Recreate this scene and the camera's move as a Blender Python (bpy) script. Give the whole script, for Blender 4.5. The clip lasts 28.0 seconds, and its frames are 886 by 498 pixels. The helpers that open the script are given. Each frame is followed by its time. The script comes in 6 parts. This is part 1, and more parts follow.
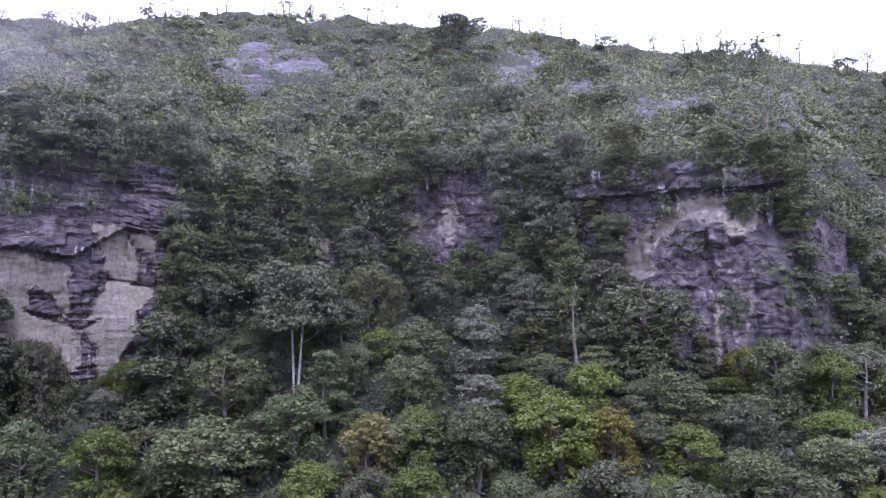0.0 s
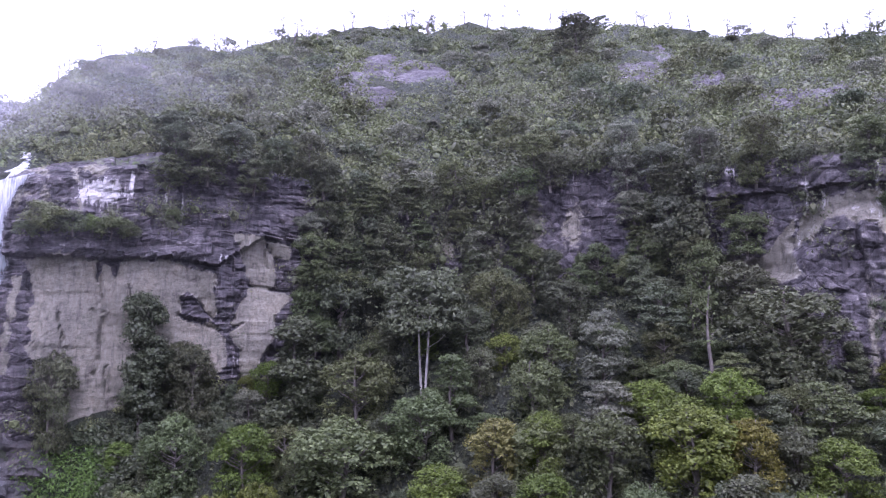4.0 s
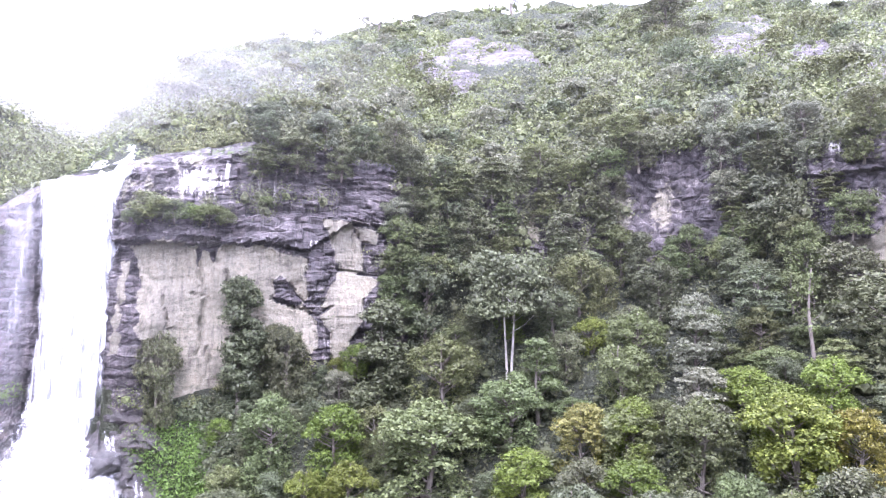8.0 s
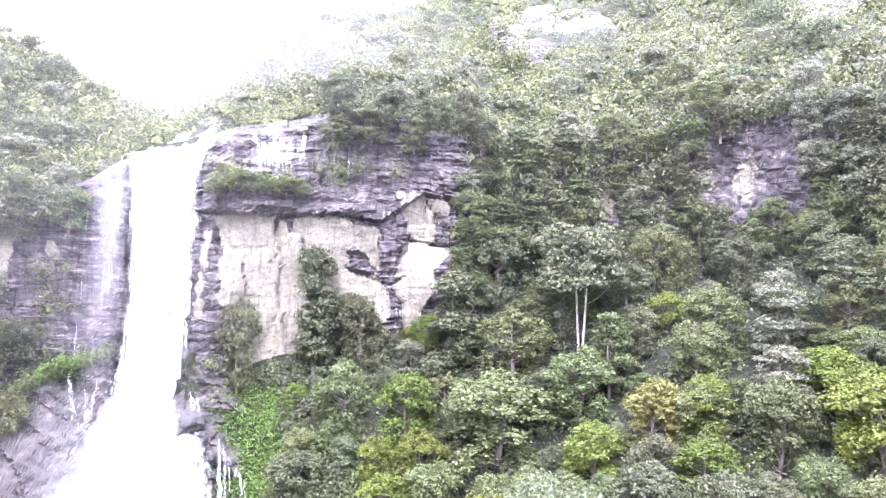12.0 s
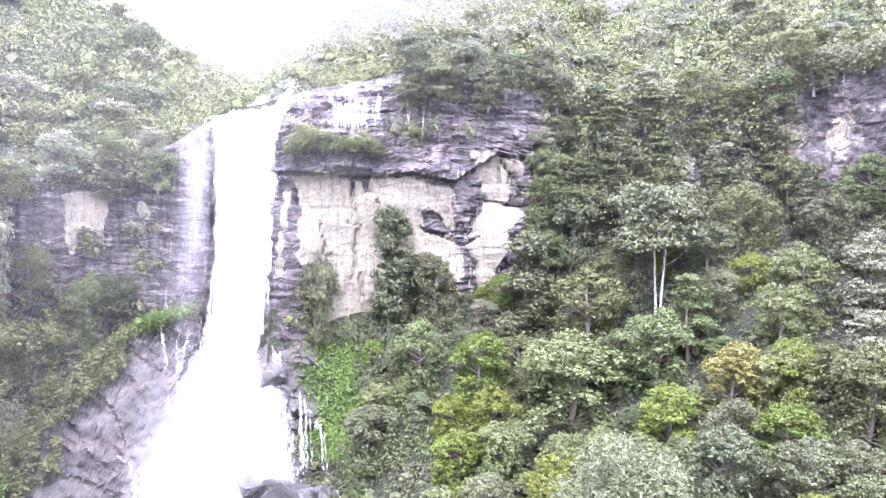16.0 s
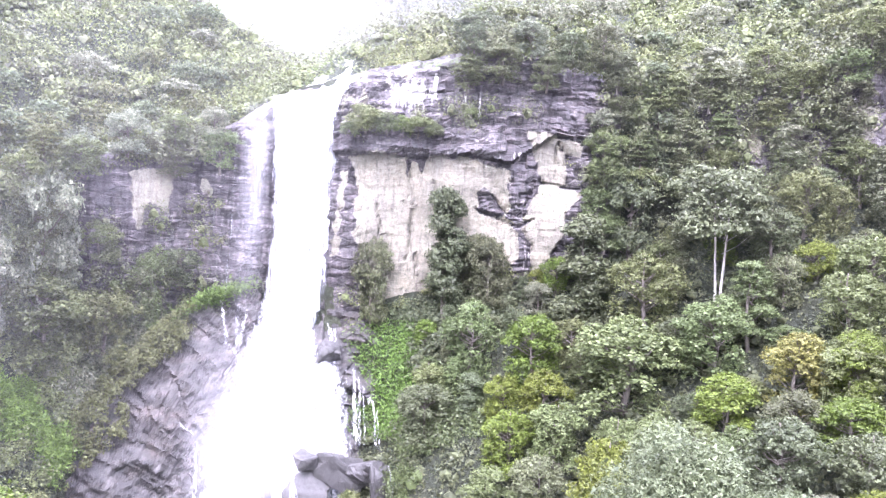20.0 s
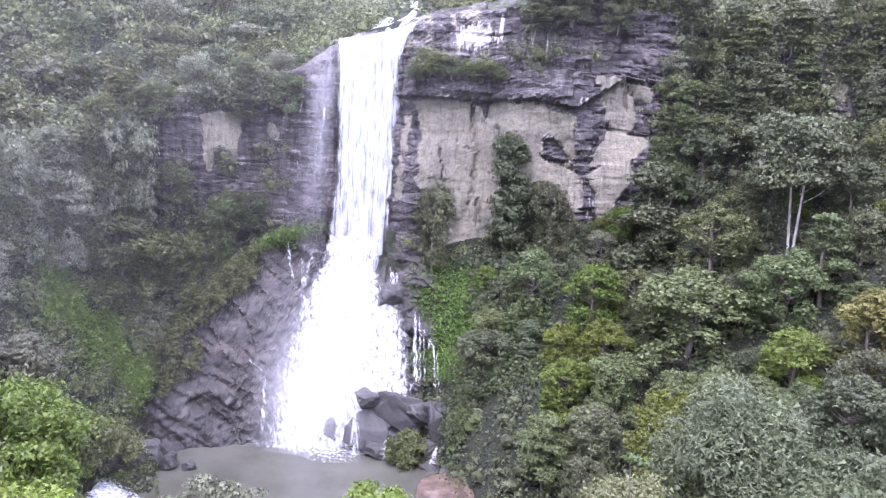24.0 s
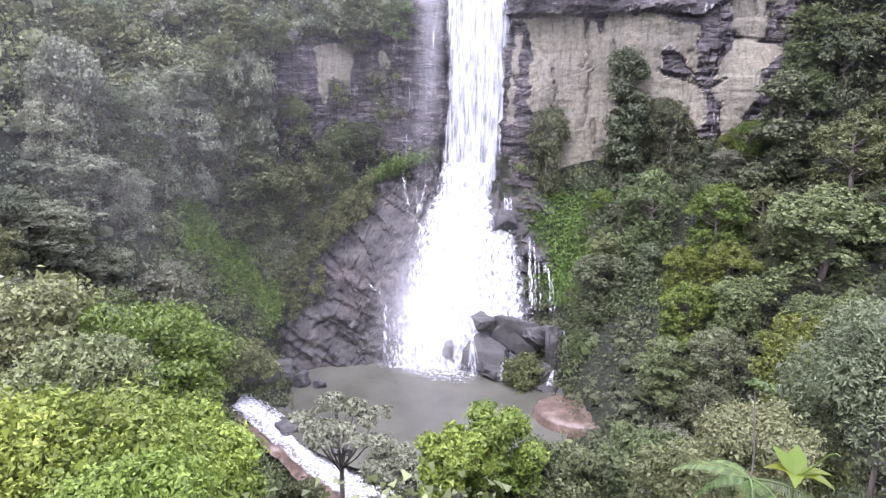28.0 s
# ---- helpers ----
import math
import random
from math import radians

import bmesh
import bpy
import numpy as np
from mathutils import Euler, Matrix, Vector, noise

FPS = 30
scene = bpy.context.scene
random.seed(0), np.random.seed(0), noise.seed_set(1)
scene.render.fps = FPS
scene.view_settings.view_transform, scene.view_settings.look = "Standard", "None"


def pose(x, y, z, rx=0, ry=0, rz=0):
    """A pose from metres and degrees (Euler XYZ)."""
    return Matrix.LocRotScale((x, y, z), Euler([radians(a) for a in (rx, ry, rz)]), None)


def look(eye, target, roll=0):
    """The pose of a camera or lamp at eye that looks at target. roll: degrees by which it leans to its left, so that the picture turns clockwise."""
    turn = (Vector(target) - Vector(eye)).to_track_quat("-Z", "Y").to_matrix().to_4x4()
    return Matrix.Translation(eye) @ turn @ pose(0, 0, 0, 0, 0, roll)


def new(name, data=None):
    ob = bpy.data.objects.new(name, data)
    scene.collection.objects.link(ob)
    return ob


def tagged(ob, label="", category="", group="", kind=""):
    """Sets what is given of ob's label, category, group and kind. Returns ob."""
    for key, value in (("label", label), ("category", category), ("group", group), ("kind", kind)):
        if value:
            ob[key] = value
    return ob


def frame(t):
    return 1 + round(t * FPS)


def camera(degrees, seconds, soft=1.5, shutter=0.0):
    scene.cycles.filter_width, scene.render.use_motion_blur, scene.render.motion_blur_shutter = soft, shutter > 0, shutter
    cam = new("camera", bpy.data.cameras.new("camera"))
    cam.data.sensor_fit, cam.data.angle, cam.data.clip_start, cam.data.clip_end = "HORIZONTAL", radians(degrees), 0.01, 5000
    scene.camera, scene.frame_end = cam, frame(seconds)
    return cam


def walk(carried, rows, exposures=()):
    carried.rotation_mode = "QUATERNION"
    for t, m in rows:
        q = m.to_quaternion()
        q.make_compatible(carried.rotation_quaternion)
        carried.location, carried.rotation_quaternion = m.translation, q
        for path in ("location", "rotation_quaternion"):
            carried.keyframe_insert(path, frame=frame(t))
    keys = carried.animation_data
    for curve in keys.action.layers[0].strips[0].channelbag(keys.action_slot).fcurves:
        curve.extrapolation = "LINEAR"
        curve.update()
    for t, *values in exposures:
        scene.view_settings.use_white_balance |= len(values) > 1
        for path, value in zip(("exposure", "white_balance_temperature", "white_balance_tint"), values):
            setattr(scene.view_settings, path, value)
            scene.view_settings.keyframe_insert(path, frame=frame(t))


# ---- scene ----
cam = camera(64.28, 28.0, soft=1.25)
EYE = 36.0  # height of the eye over the pool
# the camera turns where it stands: seconds, tilt, lean and turn in degrees
ROWS = [
    (0.0, 96.0, -0.0, -0.0), (0.5, 96.12, 0.08, 1.7), (1.0, 96.26, -0.08, 2.73), (1.5, 96.43, 0.03, 3.56),
    (2.0, 96.34, -0.21, 4.93), (2.5, 96.33, -0.13, 6.67), (3.0, 96.16, -0.2, 7.63), (3.5, 96.23, -0.11, 8.78),
    (4.0, 96.35, -0.22, 10.04), (4.5, 96.04, -0.36, 11.12), (6.5, 95.59, -0.48, 14.01), (7.0, 95.47, -0.59, 15.24),
    (7.5, 95.34, -0.51, 16.46), (8.0, 94.99, -0.43, 16.94), (8.5, 94.87, -0.41, 17.3), (9.0, 94.48, -0.67, 18.2),
    (9.5, 94.11, -0.86, 19.4), (10.0, 94.09, -0.89, 20.46), (10.5, 93.75, -1.1, 21.23), (11.0, 93.3, -1.26, 21.65),
    (11.5, 92.88, -1.32, 22.15), (13.5, 91.43, -1.69, 24.19), (14.0, 90.6, -1.76, 24.75), (14.5, 90.14, -1.22, 25.97),
    (15.0, 89.77, -1.24, 26.5), (15.5, 89.44, -1.32, 27.55), (16.0, 89.2, -1.53, 28.71), (16.5, 88.35, -1.67, 29.99),
    (17.0, 87.81, -1.8, 30.58), (17.5, 87.79, -0.84, 32.02), (18.0, 87.82, -0.96, 32.07), (18.5, 87.4, -1.58, 31.99),
    (19.0, 87.41, -2.03, 32.19), (19.5, 87.68, -2.27, 32.84), (20.0, 87.51, -2.49, 33.16), (20.5, 87.03, -2.46, 34.28),
    (21.0, 86.17, -2.54, 35.08), (21.5, 85.4, -2.58, 35.44), (23.5, 83.05, -3.23, 37.82), (24.0, 82.88, -3.2, 38.27),
    (24.5, 82.56, -3.18, 39.41), (25.0, 81.44, -2.77, 41.04), (25.5, 80.46, -2.65, 42.18), (26.0, 79.35, -2.16, 43.25),
    (26.5, 78.74, -2.15, 43.5), (27.0, 78.76, -1.59, 44.47), (27.5, 78.35, -0.96, 45.71), (28.0, 76.58, -0.32, 47.12),
]
EXPOSURES = [(t, stops, kelvin, tint) for t, stops, kelvin, tint in ((0.0, 1.0, 5300, 47), (4.5, 1.0, 5300, 47), (6.5, 1.75, 5450, 40), (7.0, 2.1, 5500, 38), (8.0, 2.45, 5600, 36), (9.0, 2.8, 5700, 34), (11.0, 2.95, 5700, 34), (20.0, 2.93, 5700, 34), (21.5, 2.38, 5650, 36), (23.5, 1.92, 5520, 37), (28.0, 1.74, 5800, 31))]
walk(cam, [(t, pose(0, 0, EYE, rx, ry, rz)) for t, rx, ry, rz in ROWS], EXPOSURES)

# ---- light: a bright overcast sky ----
world = bpy.data.worlds.new("world")
scene.world = world
world.use_nodes = True
wn, wl = world.node_tree.nodes, world.node_tree.links
sky = wn.new("ShaderNodeTexSky")
sky.sky_type, sky.sun_disc = "NISHITA", False
sky.sun_elevation, sky.sun_rotation = radians(58), radians(168)
sky.air_density, sky.dust_density = 1.0, 4.0
cloud = wn.new("ShaderNodeMixRGB")
cloud.inputs[0].default_value = 0.82
cloud.inputs[2].default_value = (12.5, 12.7, 13.2, 1)
wl.new(sky.outputs[0], cloud.inputs[1])
wl.new(cloud.outputs[0], wn["Background"].inputs[0])
wn["Background"].inputs[1].default_value = 0.15
sun = new("sun", bpy.data.lights.new("sun", "SUN"))
sun.data.energy, sun.data.angle, sun.data.color = 1.2, radians(25), (1, 0.97, 0.92)
sun.matrix_world = look((15, -70, 110), (0, 0, 0))


# ---- materials ----
def material(name, build):
    m = bpy.data.materials.new(name)
    m.use_nodes = True
    nt = m.node_tree
    build(nt.nodes, nt.links, nt.nodes["Principled BSDF"])
    return m


def ramp(n, stops):
    r = n.new("ShaderNodeValToRGB")
    while len(r.color_ramp.elements) < len(stops):
        r.color_ramp.elements.new(0.5)
    for e, (p, c) in zip(r.color_ramp.elements, stops):
        e.position, e.color = p, (*c, 1)
    return r


def noise_node(n, l, scale, detail=6, rough=0.6, stretch=None):
    tc = n.new("ShaderNodeNewGeometry")
    tex = n.new("ShaderNodeTexNoise")
    tex.inputs["Scale"].default_value, tex.inputs["Detail"].default_value, tex.inputs["Roughness"].default_value = scale, detail, rough
    out = tc.outputs["Position"]
    if stretch:
        mp = n.new("ShaderNodeMapping")
        mp.inputs["Scale"].default_value = stretch
        l.new(out, mp.inputs[0])
        out = mp.outputs[0]
    l.new(out, tex.inputs["Vector"])
    return tex


def bump(n, l, source, strength, distance, b):
    k = n.new("ShaderNodeBump")
    k.inputs["Strength"].default_value, k.inputs["Distance"].default_value = strength, distance
    l.new(source, k.inputs["Height"])
    l.new(k.outputs[0], b.inputs["Normal"])


def mix(n, l, fac, a, b, kind="MIX"):
    m = n.new("ShaderNodeMixRGB")
    m.blend_type = kind
    for s, v in zip(m.inputs, (fac, a, b)):
        if hasattr(v, "links"):
            l.new(v, s)
        elif isinstance(v, (int, float)):
            s.default_value = v
        else:
            s.default_value = (*v, 1)
    return m.outputs[0]


def foliage(name, dark, light, rough=0.55, glow=0.25):
    def build(n, l, b):
        geo = n.new("ShaderNodeNewGeometry")
        info = n.new("ShaderNodeObjectInfo")
        r = ramp(n, [(0.0, dark), (0.75, light), (1.0, [min(1, 1.2 * c) for c in light])])
        l.new(geo.outputs["Random Per Island"], r.inputs[0])
        big = noise_node(n, l, 0.35, 3)
        hs = n.new("ShaderNodeHueSaturation")
        mr = n.new("ShaderNodeMapRange")
        mr.inputs[3].default_value, mr.inputs[4].default_value = 0.481, 0.524
        l.new(info.outputs["Random"], mr.inputs[0])
        l.new(mr.outputs[0], hs.inputs["Hue"])
        hs.inputs["Saturation"].default_value = 1.08
        mv = n.new("ShaderNodeMapRange")
        mv.inputs[3].default_value, mv.inputs[4].default_value = 0.55, 1.5
        l.new(big.outputs[0], mv.inputs[0])
        own = n.new("ShaderNodeMath")
        own.operation = "MULTIPLY_ADD"
        own.inputs[1].default_value, own.inputs[2].default_value = 2.7, 0.0
        fr = n.new("ShaderNodeMath")
        fr.operation = "FRACT"
        l.new(info.outputs["Random"], own.inputs[0])
        l.new(own.outputs[0], fr.inputs[0])
        mo = n.new("ShaderNodeMapRange")
        mo.inputs[3].default_value, mo.inputs[4].default_value = 0.78, 1.24
        l.new(fr.outputs[0], mo.inputs[0])
        mm = n.new("ShaderNodeMath")
        mm.operation = "MULTIPLY"
        l.new(mv.outputs[0], mm.inputs[0])
        l.new(mo.outputs[0], mm.inputs[1])
        l.new(mm.outputs[0], hs.inputs["Value"])
        l.new(r.outputs[0], hs.inputs["Color"])
        l.new(hs.outputs[0], b.inputs["Base Color"])
        b.inputs["Roughness"].default_value = rough
        b.inputs["Specular IOR Level"].default_value = 0.35
        tr = n.new("ShaderNodeBsdfTranslucent")
        l.new(hs.outputs[0], tr.inputs["Color"])
        ms = n.new("ShaderNodeMixShader")
        ms.inputs[0].default_value = glow
        l.new(b.outputs[0], ms.inputs[1])
        l.new(tr.outputs[0], ms.inputs[2])
        l.new(ms.outputs[0], n["Material Output"].inputs[0])
    return material(name, build)


LEAF_DARK = foliage("leaf_dark", (0.049, 0.057, 0.032), (0.105, 0.119, 0.063))
LEAF_MID = foliage("leaf_mid", (0.051, 0.062, 0.027), (0.112, 0.130, 0.055))
LEAF_BRIGHT = foliage("leaf_bright", (0.050, 0.067, 0.015), (0.116, 0.145, 0.032))
LEAF_YELLOW = foliage("leaf_yellow", (0.070, 0.074, 0.014), (0.155, 0.158, 0.032))
LEAF_ORANGE = foliage("leaf_orange", (0.076, 0.074, 0.026), (0.160, 0.152, 0.052))
LEAF_SILVER = foliage("leaf_silver", (0.036, 0.048, 0.023), (0.104, 0.126, 0.068), 0.6)
# grey-green leaves; on the left slope their paleness stands in for haze
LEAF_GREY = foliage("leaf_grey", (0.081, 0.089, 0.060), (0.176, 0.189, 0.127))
LEAF_LIME = foliage("leaf_lime", (0.065, 0.09, 0.016), (0.17, 0.205, 0.045))
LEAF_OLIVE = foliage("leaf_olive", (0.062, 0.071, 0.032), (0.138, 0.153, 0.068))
LEAF_DRY = foliage("leaf_dry", (0.068, 0.070, 0.030), (0.165, 0.165, 0.078))
GRASS = foliage("grass_blade", (0.062, 0.090, 0.022), (0.126, 0.172, 0.046))


def bark_mat(n, l, b):
    t = noise_node(n, l, 3.0, 8, 0.7, (1, 1, 0.25))
    r = ramp(n, [(0.3, (0.05, 0.042, 0.034)), (0.7, (0.19, 0.17, 0.14))])
    l.new(t.outputs[0], r.inputs[0])
    l.new(r.outputs[0], b.inputs["Base Color"])
    b.inputs["Roughness"].default_value = 0.9
    bump(n, l, t.outputs[0], 0.6, 0.05, b)


BARK = material("bark", bark_mat)


def pale_bark_mat(n, l, b):
    t = noise_node(n, l, 2.0, 8, 0.7, (1, 1, 0.3))
    r = ramp(n, [(0.35, (0.14, 0.13, 0.11)), (0.6, (0.36, 0.345, 0.31))])
    l.new(t.outputs[0], r.inputs[0])
    l.new(r.outputs[0], b.inputs["Base Color"])
    b.inputs["Roughness"].default_value = 0.85


PALE_BARK = material("pale_bark", pale_bark_mat)


def soil_mat(n, l, b):
    t = noise_node(n, l, 0.25, 8, 0.65)
    t2 = noise_node(n, l, 2.5, 6, 0.7)
    r = ramp(n, [(0.3, (0.02, 0.022, 0.014)), (0.5, (0.045, 0.05, 0.028)), (0.75, (0.09, 0.088, 0.05))])
    l.new(t.outputs[0], r.inputs[0])
    c = mix(n, l, t2.outputs[0], r.outputs[0], (0.03, 0.042, 0.022))
    l.new(c, b.inputs["Base Color"])
    b.inputs["Roughness"].default_value = 0.95
    bump(n, l, t2.outputs[0], 1.0, 1.2, b)


SOIL = material("undergrowth", soil_mat)


def rock_mat(n, l, b, bed=(0.55, 0.55, 2.2), block=(0.34, 0.34, 0.8)):
    """Dark stained rock whose pale, white and mossy stretches follow the stain layer of the mesh."""
    st = n.new("ShaderNodeVertexColor")
    st.layer_name = "stain"
    sep = n.new("ShaderNodeSeparateColor")
    l.new(st.outputs[0], sep.inputs[0])
    fine = noise_node(n, l, 1.6, 10, 0.7)
    strata = noise_node(n, l, 0.55, 10, 0.72, bed)
    streak = noise_node(n, l, 0.9, 8, 0.7, (1.9, 1.9, 0.2))
    dark = ramp(n, [(0.36, (0.022, 0.0195, 0.0205)), (0.5, (0.058, 0.052, 0.053)), (0.6, (0.101, 0.092, 0.092)), (0.69, (0.30, 0.28, 0.26))])
    l.new(strata.outputs[0], dark.inputs[0])
    run = ramp(n, [(0.36, (0.5, 0.48, 0.48)), (0.5, (1, 1, 1)), (0.64, (1.7, 1.65, 1.55))])
    l.new(streak.outputs[0], run.inputs[0])
    geo = n.new("ShaderNodeNewGeometry")
    warp = noise_node(n, l, 0.5, 3)
    add_v = n.new("ShaderNodeVectorMath")
    add_v.operation = "MULTIPLY_ADD"
    l.new(warp.outputs["Color"], add_v.inputs[0])
    add_v.inputs[1].default_value = (0.9, 0.9, 0.5)
    l.new(geo.outputs["Position"], add_v.inputs[2])
    scale_v = n.new("ShaderNodeVectorMath")
    scale_v.operation = "MULTIPLY"
    scale_v.inputs[1].default_value = block
    l.new(add_v.outputs[0], scale_v.inputs[0])
    vor = n.new("ShaderNodeTexVoronoi")
    vor.feature = "DISTANCE_TO_EDGE"
    vor.inputs["Scale"].default_value = 1.0
    l.new(scale_v.outputs[0], vor.inputs["Vector"])
    joint = ramp(n, [(0.0, (0.35, 0.34, 0.36)), (0.035, (1, 1, 1))])
    l.new(vor.outputs["Distance"], joint.inputs[0])
    dark_c = mix(n, l, 0.85, dark.outputs[0], joint.outputs[0], "MULTIPLY")
    dark_c = mix(n, l, 0.75, dark_c, run.outputs[0], "MULTIPLY")
    pale = ramp(n, [(0.3, (0.090, 0.084, 0.062)), (0.45, (0.175, 0.165, 0.125)), (0.6, (0.225, 0.215, 0.165)), (0.8, (0.31, 0.30, 0.245))])
    l.new(fine.outputs[0], pale.inputs[0])
    dirt = ramp(n, [(0.34, (0.38, 0.35, 0.36)), (0.46, (0.9, 0.89, 0.88)), (0.55, (1, 1, 1))])
    l.new(streak.outputs[0], dirt.inputs[0])
    palec = mix(n, l, 0.72, pale.outputs[0], dirt.outputs[0], "MULTIPLY")
    broad = noise_node(n, l, 0.22, 5, 0.65, (1, 1, 0.7))
    wash = ramp(n, [(0.35, (0.72, 0.71, 0.72)), (0.5, (1, 1, 1)), (0.66, (1.18, 1.15, 1.08))])
    l.new(broad.outputs[0], wash.inputs[0])
    palec = mix(n, l, 0.8, palec, wash.outputs[0], "MULTIPLY")
    slit = noise_node(n, l, 0.35, 9, 0.75, (0.5, 0.5, 2.6))
    seam = ramp(n, [(0.485, (1, 1, 1)), (0.5, (0.5, 0.47, 0.45)), (0.515, (1, 1, 1))])
    l.new(slit.outputs[0], seam.inputs[0])
    palec = mix(n, l, 0.45, palec, seam.outputs[0], "MULTIPLY")

    def edge(source, texture, width):
        a = n.new("ShaderNodeMath")
        a.operation = "MULTIPLY_ADD"
        l.new(texture, a.inputs[0])
        a.inputs[1].default_value = width
        l.new(source, a.inputs[2])
        r = ramp(n, [(0.46 + width / 2, (0, 0, 0)), (0.58 + width / 2, (1, 1, 1))])
        l.new(a.outputs[0], r.inputs[0])
        return r.outputs[0]

    mask = edge(sep.outputs[0], fine.outputs[0], 0.8)
    c = mix(n, l, mask, dark_c, palec)
    white = mix(n, l, fine.outputs[0], (0.22, 0.21, 0.195), (0.58, 0.56, 0.53))
    c = mix(n, l, edge(sep.outputs[1], streak.outputs[0], 0.9), c, white)
    moss = mix(n, l, fine.outputs[0], (0.02, 0.04, 0.01), (0.09, 0.13, 0.03))
    c = mix(n, l, edge(sep.outputs[2], fine.outputs[0], 0.8), c, moss)
    l.new(c, b.inputs["Base Color"])
    b.inputs["Roughness"].default_value = 0.75
    add = n.new("ShaderNodeMath")
    add.operation = "ADD"
    l.new(fine.outputs[0], add.inputs[0])
    l.new(strata.outputs[0], add.inputs[1])
    low = n.new("ShaderNodeMath")
    low.operation = "MINIMUM"
    low.inputs[1].default_value = 0.12
    l.new(vor.outputs["Distance"], low.inputs[0])
    add2 = n.new("ShaderNodeMath")
    add2.operation = "MULTIPLY_ADD"
    add2.inputs[1].default_value = 4.0
    keep = n.new("ShaderNodeMath")
    keep.operation = "MULTIPLY"
    inv = n.new("ShaderNodeInvert")
    l.new(mask, inv.inputs["Color"])
    l.new(low.outputs[0], keep.inputs[0])
    l.new(inv.outputs[0], keep.inputs[1])
    l.new(keep.outputs[0], add2.inputs[0])
    l.new(add.outputs[0], add2.inputs[2])
    bump(n, l, add2.outputs[0], 0.8, 0.35, b)


ROCK = material("cliff_rock", rock_mat)
STEEP_ROCK = material("upright_rock", lambda n, l, b: rock_mat(n, l, b, (0.9, 0.9, 1.0), (0.5, 0.5, 0.62)))


def boulder_mat(n, l, b):
    t = noise_node(n, l, 0.8, 10, 0.7)
    t2 = noise_node(n, l, 0.22, 4, 0.6)
    r = ramp(n, [(0.3, (0.022, 0.022, 0.021)), (0.6, (0.085, 0.083, 0.078)), (0.8, (0.18, 0.175, 0.16))])
    l.new(t.outputs[0], r.inputs[0])
    c = mix(n, l, t2.outputs[0], r.outputs[0], (0.055, 0.053, 0.052))
    l.new(c, b.inputs["Base Color"])
    b.inputs["Roughness"].default_value = 0.62
    bump(n, l, t.outputs[0], 0.7, 0.3, b)


BOULDER = material("wet_boulder", boulder_mat)


def brown_rock_mat(n, l, b):
    t = noise_node(n, l, 0.9, 10, 0.7)
    r = ramp(n, [(0.32, (0.045, 0.037, 0.031)), (0.48, (0.105, 0.073, 0.054)), (0.58, (0.145, 0.105, 0.08)), (0.72, (0.25, 0.225, 0.195))])
    l.new(t.outputs[0], r.inputs[0])
    l.new(r.outputs[0], b.inputs["Base Color"])
    b.inputs["Roughness"].default_value = 0.4
    bump(n, l, t.outputs[0], 0.5, 0.2, b)


BROWN_ROCK = material("brown_rock", brown_rock_mat)


def fall_mat(n, l, b):
    uv = n.new("ShaderNodeVertexColor")
    uv.layer_name = "thick"
    t = noise_node(n, l, 1.2, 5, 0.6, (1.9, 1.9, 0.09))
    t2 = noise_node(n, l, 1.6, 5, 0.6, (1.6, 1.6, 0.16))
    a = n.new("ShaderNodeMath")
    a.operation = "MULTIPLY_ADD"
    l.new(t.outputs[0], a.inputs[0])
    a.inputs[1].default_value = 2.0
    s = n.new("ShaderNodeMath")
    s.operation = "MULTIPLY_ADD"
    l.new(t2.outputs[0], s.inputs[0])
    s.inputs[1].default_value = 0.6
    l.new(uv.outputs[0], s.inputs[2])
    l.new(s.outputs[0], a.inputs[2])
    r = ramp(n, [(0.37, (0, 0, 0)), (0.66, (1, 1, 1))])
    half = n.new("ShaderNodeMath")
    half.operation = "MULTIPLY"
    half.inputs[1].default_value = 0.25
    l.new(a.outputs[0], half.inputs[0])
    l.new(half.outputs[0], r.inputs[0])
    l.new(r.outputs[0], b.inputs["Alpha"])
    tone = ramp(n, [(0.36, (0.26, 0.28, 0.30)), (0.46, (0.46, 0.48, 0.5)), (0.56, (0.74, 0.75, 0.76))])
    l.new(t2.outputs[0], tone.inputs[0])
    l.new(tone.outputs[0], b.inputs["Base Color"])
    b.inputs["Roughness"].default_value = 0.6
    bump(n, l, t.outputs[0], 0.9, 0.5, b)


FALL = material("falling_water", fall_mat)


def pool_mat(n, l, b):
    t = noise_node(n, l, 0.9, 5, 0.6)
    t2 = noise_node(n, l, 0.12, 4, 0.6)
    r = ramp(n, [(0.35, (0.062, 0.063, 0.048)), (0.65, (0.10, 0.101, 0.08))])
    l.new(t2.outputs[0], r.inputs[0])
    l.new(r.outputs[0], b.inputs["Base Color"])
    b.inputs["Roughness"].default_value = 0.12
    b.inputs["IOR"].default_value = 1.33
    bump(n, l, t.outputs[0], 0.12, 0.15, b)


POOL = material("pool_water", pool_mat)


def spray_haze_mat(n, l, b):
    """Fine spray that drifts round the fall's foot, and painted white haze."""
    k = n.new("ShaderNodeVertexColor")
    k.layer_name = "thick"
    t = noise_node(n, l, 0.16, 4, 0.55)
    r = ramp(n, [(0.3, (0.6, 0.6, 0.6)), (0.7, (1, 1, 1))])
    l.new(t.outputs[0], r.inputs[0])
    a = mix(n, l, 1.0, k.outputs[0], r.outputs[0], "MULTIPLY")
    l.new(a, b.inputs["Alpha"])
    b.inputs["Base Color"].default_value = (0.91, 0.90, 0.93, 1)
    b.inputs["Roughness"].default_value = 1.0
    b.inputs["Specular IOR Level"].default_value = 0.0


